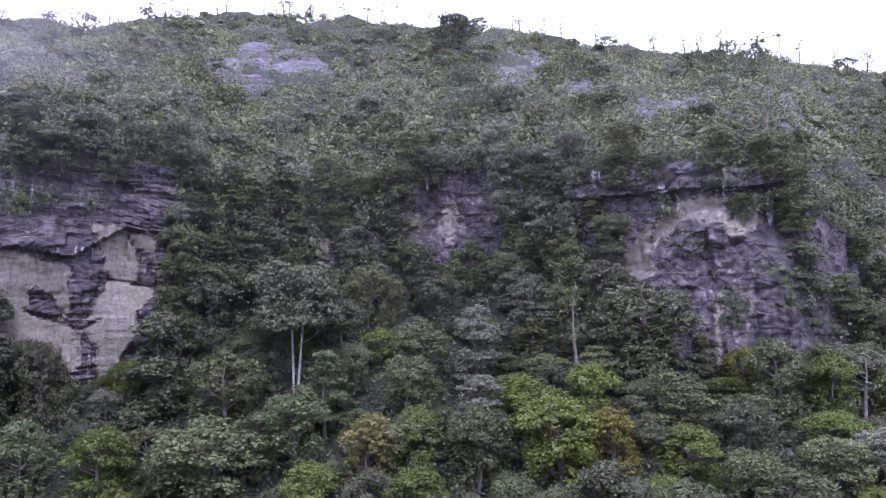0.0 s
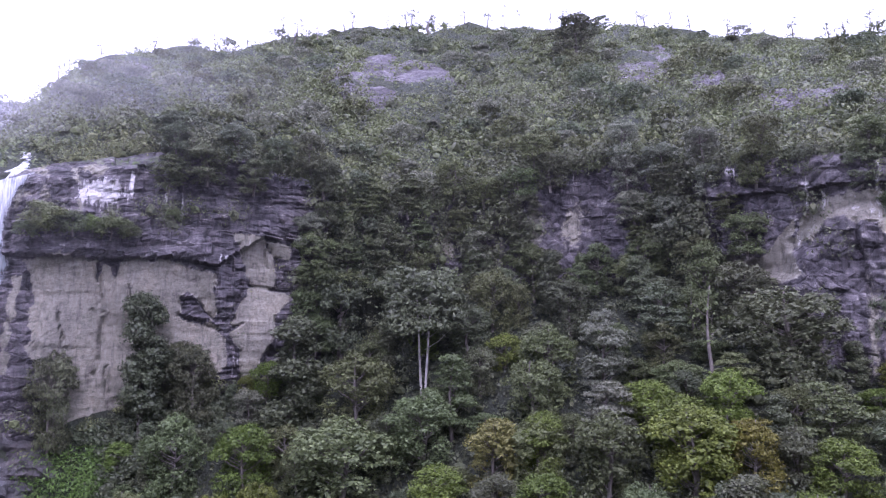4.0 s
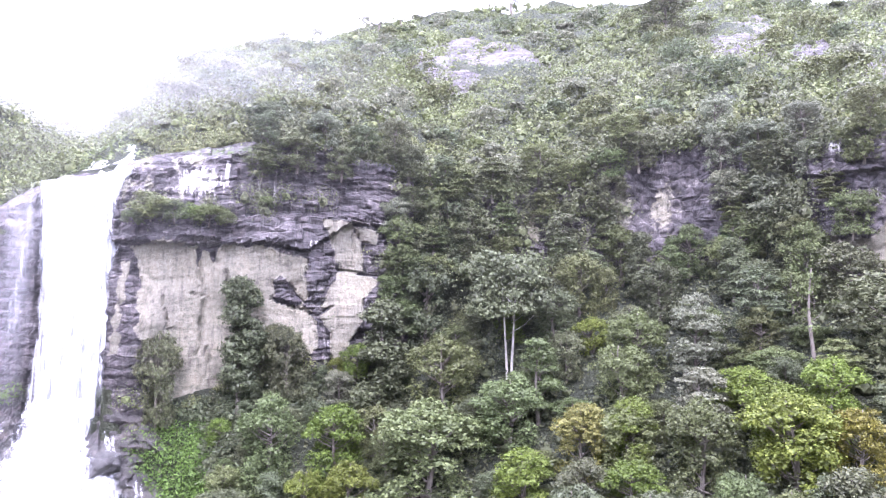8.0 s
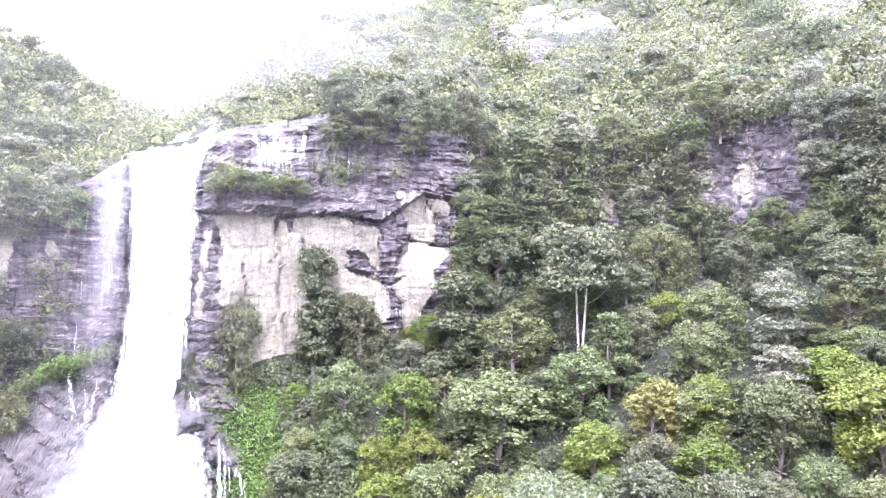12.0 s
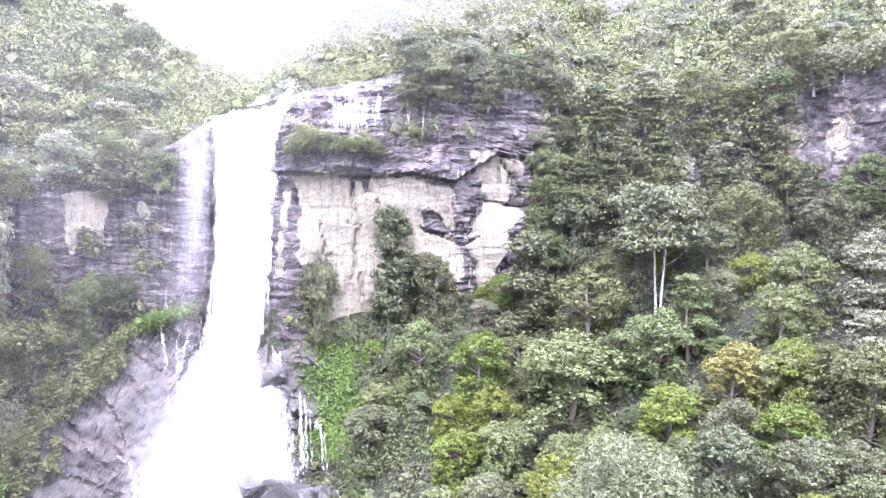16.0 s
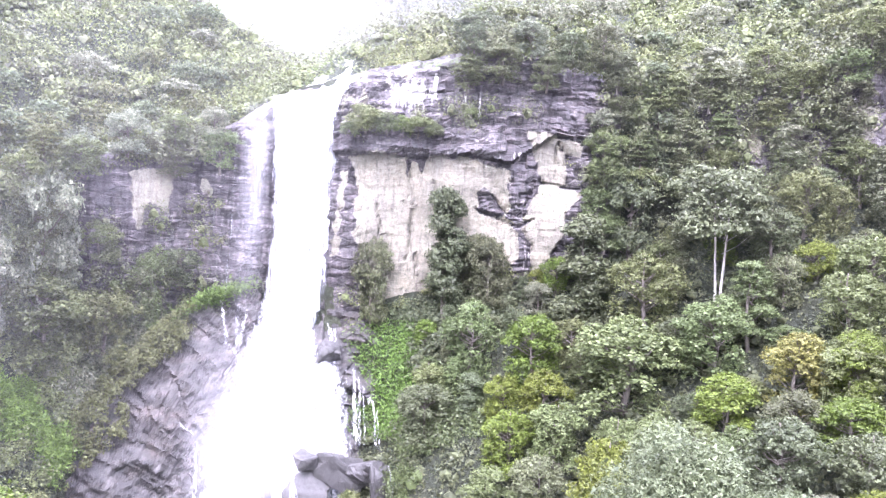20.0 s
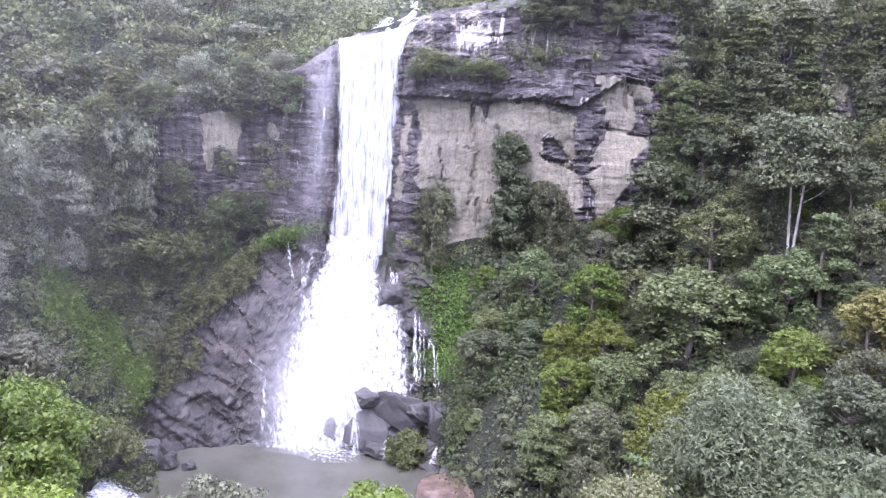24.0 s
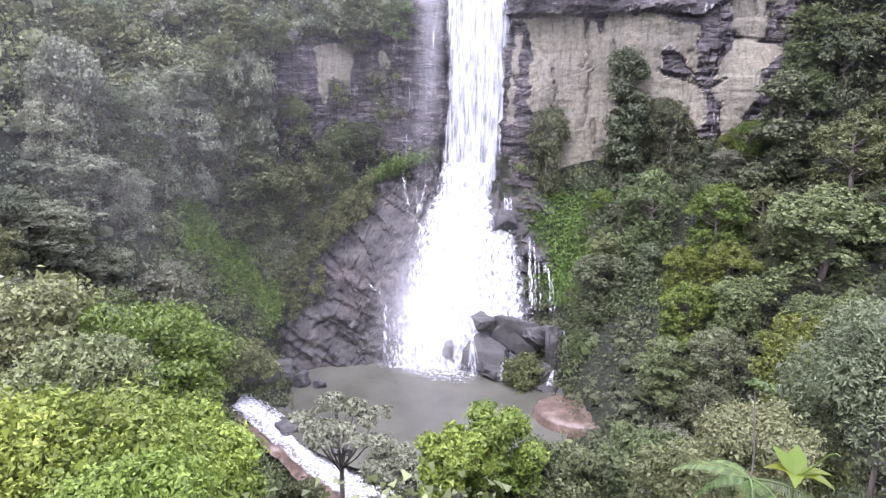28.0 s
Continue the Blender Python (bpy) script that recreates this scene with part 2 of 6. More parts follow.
SPRAY_HAZE = material("spray_mist", spray_haze_mat)


# ---- the lie of the land, round the eye: bearing in degrees (left of the first view is minus), distance, height ----
def lay(*pairs):
    """A smooth curve over the bearing through pairs of bearing, value."""
    az = np.linspace(-180, 180, 721)
    v = np.interp(az, [p[0] for p in pairs], [p[1] for p in pairs])
    k = np.exp(-np.linspace(-2, 2, 13) ** 2)
    k /= k.sum()
    v = np.convolve(np.pad(v, 6, mode="edge"), k, mode="valid")
    table = [float(k) for k in v]

    def read(a):
        if isinstance(a, np.ndarray):
            return np.interp(a, az, v)
        t = (a + 180) * 2
        i = max(0, min(719, int(t)))
        return table[i] + (table[i + 1] - table[i]) * (t - i)
    return read


WALL_R = lay((-180, 60), (-110, 55), (-85, 66), (-70, 84), (-60, 99), (-50, 102), (-42, 99), (-30, 97), (-20, 97), (-8, 101), (2, 104), (9, 98), (14, 92), (20, 89), (28, 91), (32, 104), (60, 100), (180, 60))
FOOT_Z = lay((-180, 40), (-110, 42), (-85, 30), (-70, 26), (-60, 24), (-50, 23), (-42, 23), (-38, 25), (-30, 28), (-20, 31), (-8, 42), (2, 43), (12, 41), (20, 32), (28, 32), (33, 36), (60, 36), (180, 40))
BROW_Z = lay((-180, 44), (-110, 46), (-85, 33), (-72, 30), (-62, 40), (-55, 43.5), (-50.5, 46.3), (-49, 48), (-47, 51.5), (-42.5, 53.5), (-40, 55.5), (-36, 57), (-28, 60), (-21, 55.5), (-14, 53), (-8, 54), (-3, 59), (5, 60), (11, 56), (20, 55), (27, 53), (33, 40), (60, 40), (180, 44))
CREST_R = lay((-180, 110), (-85, 150), (-65, 150), (-53, 140), (-48, 128), (-44, 118), (-42, 160), (-38, 200), (0, 200), (30, 190), (180, 110))
CREST_E = lay((-180, 15), (-85, 22), (-65, 20), (-58, 18), (-53, 15.2), (-48, 12.6), (-44, 10.6), (-42, 13.5), (-40, 17.0), (-35, 20), (-29, 20.7), (-24, 21.8), (-18, 23.3), (-10, 24.0), (0, 23.4), (6, 23.1), (12.5, 21.5), (19, 20.2), (24, 19.8), (29, 18.0), (33, 16.8), (60, 15), (180, 15))
DALE_R = lay((-180, 20), (-85, 40), (-72, 60), (-64, 80), (-58, 86), (-42, 88), (-39, 87.5), (-36, 78), (-33, 66), (-25, 62), (0, 52), (40, 48), (180, 20))
SILL_Z = lay((-180, 34), (-85, 16), (-72, 2), (-64, -2.4), (-48, -2.4), (-36, -1.2), (-28, 0), (-10, 5), (0, 9), (40, 14), (180, 34))
DALE_Z = lay((-180, 34), (-110, 28), (-85, 14), (-66, 0), (-40, 0.5), (-34, 1), (-20, 4), (0, 9), (40, 14), (110, 26), (180, 34))


def at(az, r, z=0.0):
    a = radians(az)
    return Vector((r * math.sin(a), r * math.cos(a), z))


POOL_C = at(-49.5, 75.5)


def ground(az, r):
    """Height of the ground."""
    wr, foot, brow = WALL_R(az), FOOT_Z(az), BROW_Z(az)
    cr = CREST_R(az)
    cz = EYE + cr * math.tan(radians(CREST_E(az)))
    dr, dz = DALE_R(az), DALE_Z(az)
    line = ((0, EYE - 1.6), (2.5, EYE - 1.9), (8, 29.5), (18, 22), (32, 12 + 0.3 * max(dz, 0)), (min(dr - 4, 58), SILL_Z(az)), (dr, dz), (dr + 0.1 * (wr - dr), dz + 0.11 * (foot - dz)),
            (0.5 * (dr + wr), dz + 0.45 * (foot - dz)), (wr - 0.3, foot), (wr + 2.2, brow), (wr + 10, brow + 3 + 0.08 * (cz - brow)), (0.5 * (wr + cr) + 4, brow + 0.55 * (cz - brow)),
            (cr, cz), (cr + 40, cz - 12), (cr + 400, 10), (4000, -30))
    z = line[-1][1]
    for (r0, z0), (r1, z1) in zip(line, line[1:]):
        if r < r1:
            z = z0 + (z1 - z0) * max(0, r - r0) / max(1e-6, r1 - r0)
            break
    x, y = r * math.sin(radians(az)), r * math.cos(radians(az))
    d = math.hypot((x - POOL_C.x) / 15.5, (y - POOL_C.y) / 12.5)
    if d < 1.35:
        z = min(z, -1.6 + 7 * max(0, d - 0.92))
    return float(z)


def ground_many(az, r):
    """Heights of the ground for arrays of bearings and distances."""
    wr, foot, brow, cr = WALL_R(az), FOOT_Z(az), BROW_Z(az), CREST_R(az)
    cz = EYE + cr * np.tan(np.radians(CREST_E(az)))
    dr, dz = DALE_R(az), DALE_Z(az)
    o = np.zeros_like(az)
    line = ((o, o + EYE - 1.6), (o + 2.5, o + EYE - 1.9), (o + 8, o + 29.5), (o + 18, o + 22), (o + 32, 12 + 0.3 * np.maximum(dz, 0)), (np.minimum(dr - 4, 58), SILL_Z(az)), (dr, dz), (dr + 0.1 * (wr - dr), dz + 0.11 * (foot - dz)),
            (0.5 * (dr + wr), dz + 0.45 * (foot - dz)), (wr - 0.3, foot), (wr + 2.2, brow), (wr + 10, brow + 3 + 0.08 * (cz - brow)), (0.5 * (wr + cr) + 4, brow + 0.55 * (cz - brow)),
            (cr, cz), (cr + 40, cz - 12), (cr + 400, o + 10), (o + 4000, o - 30))
    z = o - 30
    for (r0, z0), (r1, z1) in reversed(list(zip(line, line[1:]))):
        z = np.where(r < r1, z0 + (z1 - z0) * np.maximum(0, r - r0) / np.maximum(1e-6, r1 - r0), z)
    x, y = r * np.sin(np.radians(az)), r * np.cos(np.radians(az))
    d = np.hypot((x - POOL_C.x) / 15.5, (y - POOL_C.y) / 12.5)
    return np.where(d < 1.35, np.minimum(z, -1.6 + 7 * np.maximum(0, d - 0.92)), z)


def mesh_from(name, verts, faces, mat, smooth=True):
    me = bpy.data.meshes.new(name)
    me.from_pydata([tuple(v) for v in verts], [], faces)
    me.materials.append(mat)
    if smooth:
        me.polygons.foreach_set("use_smooth", [True] * len(me.polygons))
    me.update()
    return me


def thing(name, label, category, group="", kind="", where=(0, 0, 0)):
    ob = new(name)
    ob.location = where
    return tagged(ob, label, category, group, kind)


def link_part(name, me, parent, label=""):
    ob = new(name, me)
    ob.parent = parent
    return tagged(ob, label)


def grid_faces(rows, cols, wrap=False):
    f = []
    for i in range(rows - 1):
        for j in range(cols if wrap else cols - 1):
            k = (j + 1) % cols
            f.append((i * cols + j, i * cols + k, (i + 1) * cols + k, (i + 1) * cols + j))
    return f


# ---- the ground: one sheet out to the horizon ----
def build_ground():
    az = np.concatenate([np.arange(-180, -95, 5.0), np.arange(-95, 45, 0.75), np.arange(45, 180, 5.0)])
    rows = []
    for a in az:
        wr, cr = float(WALL_R(a)), float(CREST_R(a))
        rs = np.concatenate([np.linspace(0.0, 34, 14), np.linspace(36, wr - 1, 34), [wr - 0.3], np.linspace(wr, wr + 2.2, 5), np.linspace(wr + 3, cr, 34), [cr + 15, cr + 40, cr + 120, cr + 400, 1500, 4000]])
        line = []
        for r in rs:
            p = at(a, r)
            z = ground(a, r)
            lump = noise.noise(Vector((p.x, p.y, 0)) * 0.09) * 1.4 + noise.noise(Vector((p.x, p.y, 7)) * 0.3) * 0.5
            if r > 6 and z > -1:
                z += lump * min(1, (r - 6) / 20) * (2.2 if r > cr * 0.6 else 1)
            line.append((p.x, p.y, z))
        rows.append(line)
    n = len(rows[0])
    verts = [v for line in rows for v in line]
    faces = []
    m = len(rows)
    for i in range(m):
        k = (i + 1) % m
        for j in range(n - 1):
            faces.append((i * n + j, i * n + j + 1, k * n + j + 1, k * n + j))
    ob = new("ground", mesh_from("ground", verts, faces, SOIL))
    tagged(ob, "steep valley slopes covered in dark green undergrowth", "ground", kind="structure")


build_ground()
water = new("water", mesh_from("water", [POOL_C + Vector((19 * math.cos(a), 15 * math.sin(a), 0)) for a in np.linspace(0, 2 * math.pi, 48, endpoint=False)], [tuple(range(48))], POOL))
tagged(water, "murky grey-green plunge pool under the waterfall", "water", kind="structure")


# ---- cliffs ----
def inside(poly, a, e):
    """How far (a, e) lies inside the outline, in degrees; minus outside."""
    if not (min(q[0] for q in poly) - 1.6 < a < max(q[0] for q in poly) + 1.6 and min(q[1] for q in poly) - 1.6 < e < max(q[1] for q in poly) + 1.6):
        return -1.6
    d, hit = 1e9, False
    for (x0, y0), (x1, y1) in zip(poly, poly[1:] + poly[:1]):
        dx, dy = x1 - x0, y1 - y0
        k = max(0, min(1, ((a - x0) * dx + (e - y0) * dy) / (dx * dx + dy * dy)))
        d = min(d, math.hypot(a - x0 - k * dx, e - y0 - k * dy))
        if (y0 > e) != (y1 > e) and a < x0 + dx * (e - y0) / dy:
            hit = not hit
    return d if hit else -d


def lobe(v, c, w):
    return math.exp(-((v - c) / w) ** 2)


# outlines of the pale broken faces, in bearing and elevation from the lookout
PALE_FACE = [(-40.9, 4.7), (-38.6, 5.3), (-35.9, 4.6), (-33.5, 5.0), (-31.6, 5.0), (-29.7, 4.6), (-27.7, 4.0), (-27.4, 0.5), (-26.9, -2.9), (-29, -5), (-34.6, -7.5), (-38.6, -8), (-39.6, -4), (-40.4, 0.2)]
PALE_RIB = [(-26.8, 7.2), (-24.5, 6.9), (-22.3, 6.4), (-22.3, 5.3), (-23.6, 4.6), (-23.4, 3.2), (-22.0, 2.5), (-23.3, 0.9), (-23.6, -1.2), (-25.2, -4.0), (-26.4, -7.0), (-26.1, -1.9), (-27.2, -1.0), (-26.3, 1.2), (-25.7, 2.9), (-25.8, 4.5)]
BLOTCH = [(-30.6, 2.1), (-29.9, 2.6), (-29.1, 1.8), (-28.3, 0.6), (-28.4, 0.2), (-30.3, 0.8)]
BAND = [(-27.8, 4.3), (-25.8, 4.8), (-25.7, 2.4), (-26.4, 1.7), (-27.0, -0.1), (-28.3, 0.2), (-27.4, 1.2)]
NICHE = [(11.0, 5.6), (14.5, 5.3), (16.4, 7.8), (16.9, 3.6), (14.6, 3.0), (11.6, 4.0)]
SIDE_CHIP = [(-52.4, 2.5), (-51.6, 2.2), (-51.0, 0.8), (-51.6, 0.6), (-52.2, 1.4)]
SIDE_FACE = [(-57.1, 2.8), (-54.0, 2.8), (-54.3, -0.6), (-55.8, 0.2), (-56.4, -2.0), (-57.0, -2.0)]


ARCH = [(16.5, 6.0), (16.9, 7.8), (18.6, 9.3), (20.5, 9.8), (22.8, 9.6), (24.8, 7.8), (24.1, 6.8), (22.6, 6.4), (20.8, 7.4), (18.9, 8.0), (17.6, 6.2)]


def crack(a, e, a0, e0, a1, e1, w):
    if not (min(a0, a1) - 1 < a < max(a0, a1) + 1 and min(e0, e1) - 1 < e < max(e0, e1) + 1):
        return 0.0
    dx, dy = a1 - a0, e1 - e0
    k = max(0, min(1, ((a - a0) * dx + (e - e0) * dy) / (dx * dx + dy * dy)))
    wob = 0.25 * noise.noise(Vector((a * 1.3, e * 1.3, 5)))
    return max(0, 1 - math.hypot(a - a0 - k * dx + wob, e - e0 - k * dy) / w)


def main_face(a, e, z, p):
    """Relief towards the valley and stains (pale, white, moss) of the main cliff."""
    wob = 0.45 * noise.noise(p * 0.35) + 0.3 * noise.noise(p * 0.9) + 0.15 * noise.noise(p * 2.1)
    f = inside(PALE_FACE, a + wob, e + wob * 0.7)
    g = inside(PALE_RIB, a + wob * 0.5, e + wob * 0.3)
    bl = max(inside(BLOTCH, a + wob * 0.5, e + wob * 0.5), inside(BAND, a + wob * 0.6, e + wob * 0.4))
    s = max(inside(SIDE_FACE, a + wob * 0.7, e + wob * 0.7) - 0.12 * abs(math.sin(a * 9)), inside(SIDE_CHIP, a + wob * 0.5, e + wob * 0.5) - 0.1)
    pale = max(f * 1.1, g * 1.5, s * 1.6, -0.5)
    if bl > -0.25:
        pale = min(pale, -bl * 2.0 - 0.1)
    out = 0.0
    out -= 1.2 * max(0, min(1, a + 48.5, -40.9 - a))
    ledge = np.interp(a, [-60, -42, -35.6, -31, -28, -24.4, -20], [4.2, 5.0, 4.9, 5.2, 4.6, 7.0, 6.6])
    shelf = np.interp(a, [-60, -42, -35.6, -29, -24.4, -20], [6.0, 6.6, 6.9, 7.6, 7.2, 6.6])
    if a > -44 and e > ledge:
        out += 1.5 + 0.5 * noise.noise(Vector((a * 0.8, 0, 3)))
    if a > -44 and e > shelf:
        out -= 1.3 + 0.12 * (z - EYE - 12)
    elif f > 0:
        out -= min(0.6, f * 0.6)
    if bl > -0.1:
        out += min(0.5, (bl + 0.1) * 2)
    cr = max(crack(a, e, -27.2, 0.0, -25.6, 3.6, 0.22), crack(a, e, -26.6, -1.0, -26.0, -5.5, 0.45), crack(a, e, -26.2, 3.3, -21.8, 2.6, 0.18), crack(a, e, -40.7, 3.6, -40.4, 1.6, 0.3),
             crack(a, e, -36.2, 4.4, -36.0, 1.6, 0.22), crack(a, e, -35.6, 0.6, -36.0, -3.5, 0.2), crack(a, e, -24.4, 6.4, -24.2, 4.7, 0.12), crack(a, e, -38.6, 1, -37.8, -4, 0.1), crack(a, e, -35.2, 4.8, -35.0, 3.6, 0.45),
             crack(a, e, -30.6, 0.9, -27.0, -0.6, 0.22), crack(a, e, -27.0, -0.4, -25.9, 0.2, 0.25), crack(a, e, -23.9, 5.9, -22.9, 4.8, 0.55), crack(a, e, -36.8, 1.2, -35.4, 0.9, 0.12), crack(a, e, -34.2, 3.1, -33.9, 2.0, 0.15), crack(a, e, -35.3, -3, -35.2, -5, 0.25))
    out -= 0.6 * cr
    pale -= 1.4 * cr
    if -42.6 < a < -40.9 and -3.5 < e < 3.5:
        pale = max(pale, 0.3 - 1.2 * abs(a + 41.6 - 0.12 * e) + 0.7 * noise.noise(p * 0.8))
    white = 0.08 * lobe(a, -36.3, 1.7) * lobe(e, 9.3, 1.6) + 0.20 * lobe(e, ledge + 0.2, 0.6) * (a > -34) + 0.16 * lobe(a, -33, 8) * lobe(e, 9.5, 2.5)
    white += 0.3 * lobe(a, -26.3, 0.5) * lobe(e, -3, 3) + 0.24 * lobe(a, -28.0, 0.7) * lobe(e, 2.8, 1.4) + 0.2 * lobe(a, -22.8, 0.4) * lobe(e, 1.4, 1.2) + 0.25 * lobe(a, -57.6, 0.4) * lobe(e, 1.5, 1)
    if -43 < a < -33 and e > 8:
        pale = max(pale, -0.12 + 0.35 * noise.noise(p * 0.6) - 0.03 * max(0, a + 36))
        white += 0.05 * lobe(a, -35.2, 1.6) * lobe(e, 10.0, 1.3) + 0.3 * lobe(a, -36.6, 1.7) * lobe(e, 9.9, 1.1) + 0.4 * lobe(a, -34.2, 0.15) * lobe(e, 11, 1)
    white += 0.3 * lobe(a, -30.6, 0.12) * lobe(e, 8.6, 1.2) + 0.3 * lobe(a, -27.6, 0.15) * lobe(e, 6.2, 0.9) + 0.25 * lobe(a, -31.8, 0.15) * lobe(e, 10, 1.2)
    moss = 0.5 * lobe(e, 12.5, 1.5) * (a < -30) + 0.4 * lobe(a, -47, 3) * lobe(e, -8, 2)
    if -38.8 < a < -35.6 and e < -5:
        pale = max(pale, 0.15 + 0.5 * noise.noise(p * 1.1))
    return out, pale, white, moss


def upper_face(a, e, z, p):
    """The forested crags between the main cliff and the buttress."""
    wob = 0.5 * noise.noise(p * 0.4) + 0.25 * noise.noise(p * 1.2)
    slab = lobe(a + wob, 1.6, 2.6) * lobe(e, 8, 4)
    pale = -0.6 + 0.8 * lobe(a + wob, -2.6, 0.9) * lobe(e, 8, 3) + 0.42 * lobe(a + wob, 0.2, 1.3) * lobe(e + wob, 7.5, 3.0) + 0.85 * lobe(a + wob, -9.8, 1.2) * lobe(e + wob, 6.4, 2) + 0.42 * slab + 0.25 * noise.noise(Vector((a * 1.2, 5, z * 0.12)))
    white = 0.4 * lobe(a, -3.3, 0.4) * lobe(e, 10, 3.2) + 0.36 * lobe(a, 0.5, 0.3) * lobe(e, 11.8, 1.4) + 0.32 * lobe(a, 1.0, 2.4) * lobe(e, 15, 1.2) + 0.3 * lobe(a, -10, 1.4) * lobe(e, 7, 1.8)
    out = 1.6 * (e > 13.2 + 0.3 * noise.noise(p * 0.3)) + 1.0 * lobe(a, -3, 1.2) - 1.0 * slab
    white += 0.55 * max(0, noise.noise(Vector((a * 2.3, 3, z * 0.1)))) * lobe(e, 13.6, 1.5) * lobe(a, 2, 4)
    moss = 0.3 * lobe(e, 5, 1.5) + 0.4 * lobe(a, 5, 1.2)
    white *= 0.78
    return out, pale, white, moss


def buttress_face(a, e, z, p):
    wob = 0.35 * noise.noise(p * 0.5) + 0.2 * noise.noise(p * 1.3)
    f = inside(NICHE, a + wob, e + wob)
    dome = 1 - ((a - 21.5) / 6.2) ** 2 - max(0, (e - 1.5) / 7.3) ** 2
    pale = max(f * 1.6, -0.5 + 0.28 * max(0, min(1, dome * 3)) + 0.35 * noise.noise(Vector((a * 1.2, 0, z * 0.12))) + 0.1 * max(0, dome), 0.9 * inside(ARCH, a + wob, e + wob) + 0.25 * noise.noise(Vector((a * 2.5, 1, z * 0.3))))
    out = -min(1.5, max(0, f * 1.6)) + 1.2 * (e > 10.0 + 0.5 * noise.noise(p * 0.2)) * (a < 26.5)
    out += 2.2 * max(0, min(1, dome * 2.5)) + 0.5 * noise.noise(Vector((a * 1.3, 2, z * 0.1)))
    out -= 1.0 * crack(a, e, 16.6, 6.0, 18.4, 9.4, 0.7) + 0.7 * crack(a, e, 20.4, 7.5, 21.3, 1, 0.3) + 0.6 * crack(a, e, 12.6, 10.8, 17, 9.8, 0.25)
    white = 0.42 * lobe(a, 22.2, 0.3) * lobe(e, 10.6, 1.6) + 0.4 * lobe(a, 25.1, 0.35) * lobe(e, 8.9, 1.6) + 0.4 * lobe(a, 12.2, 0.75) * lobe(e, 11.9, 1.3) + 0.34 * lobe(a, 22.0, 2.2) * lobe(e, 8.3, 1.0) + 0.36 * lobe(a, 16.8, 0.3) * lobe(e, 6.9, 1.4)
    white += 0.7 * max(0, noise.noise(Vector((a * 2.3, 6, z * 0.09)))) * lobe(e, 9.6 - 0.05 * (a - 20) ** 2, 1.7)
    white += 0.22 * lobe(a, 18.5, 2) * lobe(e, 5, 3) + 0.26 * lobe(a, 20.6, 0.5) * lobe(e, -1.5, 1.6) + 0.36 * lobe(a, 18.7, 0.5) * lobe(e, 9.2, 0.8) + 0.3 * lobe(a, 27.3, 0.15) * lobe(e, 5.5, 1.5) + 0.3 * lobe(a, 23.8, 0.6) * lobe(e, 8.4, 0.9)
    moss = (0.5 + 0.25 * noise.noise(p * 0.7)) * lobe(a + 0.45 * (e - 4), 25.4, 2.0) * lobe(e, 3, 5) + 0.35 * lobe(e, 12.2, 1.0) + 0.35 * lobe(a + wob, 21, 0.8) * lobe(e, 5, 2)
    white *= 0.78
    return out, pale, white, moss


def build_cliff(name, label, a0, a1, face, step=0.16, rise=0.3, fore=1.6, ends=1.2, layers=1.0, mat=ROCK):
    cols = np.arange(a0, a1 + 1e-6, step)
    n_rows = int(36 / rise)
    verts, stain = [], []
    for i in range(n_rows):
        for a in cols:
            foot, brow = float(FOOT_Z(a)) - 5, float(BROW_Z(a)) + 0.8
            z = foot + (brow - foot) * i / (n_rows - 1)
            r = float(WALL_R(a)) - fore
            p = at(a, r, z)
            e = math.degrees(math.atan2(z - EYE, r))
            out, pale, white, moss = face(a, e, z, p)
            zz = z + 0.7 * noise.noise(p * 0.12)
            strata = noise.noise(Vector((a * 0.12, 0, zz * 1.1))) * 0.42 + noise.noise(Vector((a * 0.3, 4, zz * 2.6))) * 0.28
            rough = 0.16 if pale > 0.1 else (1.0 if a > -39 or e > 5 else 0.5)
            out += layers * rough * strata + (1 - layers) * 0.5 * abs(noise.noise(p * 0.8)) + 1.3 * noise.noise(p * 0.13) + rough * 0.45 * noise.noise(p * 0.45) + rough * 0.3 * noise.noise(p * 1.3)
            blocks = noise.cell(Vector((a * 0.9 + 0.5 * math.floor(zz * 0.6), 0, zz * 0.6)))
            out += (0.2 + 0.25 * layers) * rough * (blocks - 0.5)
            edge = min(1, (a - a0) / ends, (a1 - a) / ends)
            out -= (1 - max(0, edge)) * 4
            top = max(0, (i / (n_rows - 1) - 0.93) / 0.07)
            r -= out - 2.5 * top * top
            verts.append(at(a, r, z))
            stain.append((max(0, min(1, 0.5 + pale)), max(0, min(1, white + 0.18)), max(0, min(1, moss)), 1))
    me = mesh_from(name, verts, grid_faces(n_rows, len(cols)), mat, False)
    lay_col = me.color_attributes.new("stain", "FLOAT_COLOR", "POINT")
    lay_col.data.foreach_set("color", np.array(stain, dtype=np.float32).ravel())
    ob = new(name, me)
    return tagged(ob, label, "cliff", kind="structure")


build_cliff("cliff_main", "dark layered cliff with a broad pale tan face", -61, -19, main_face)
build_cliff("cliff_crag", "dark wooded crag with white streaked rock", -14, 7, upper_face, layers=0.25, mat=STEEP_ROCK)
build_cliff("cliff_buttress", "rounded dark rock buttress streaked white and mossy", 9.5, 31, buttress_face, layers=0.2, mat=STEEP_ROCK)


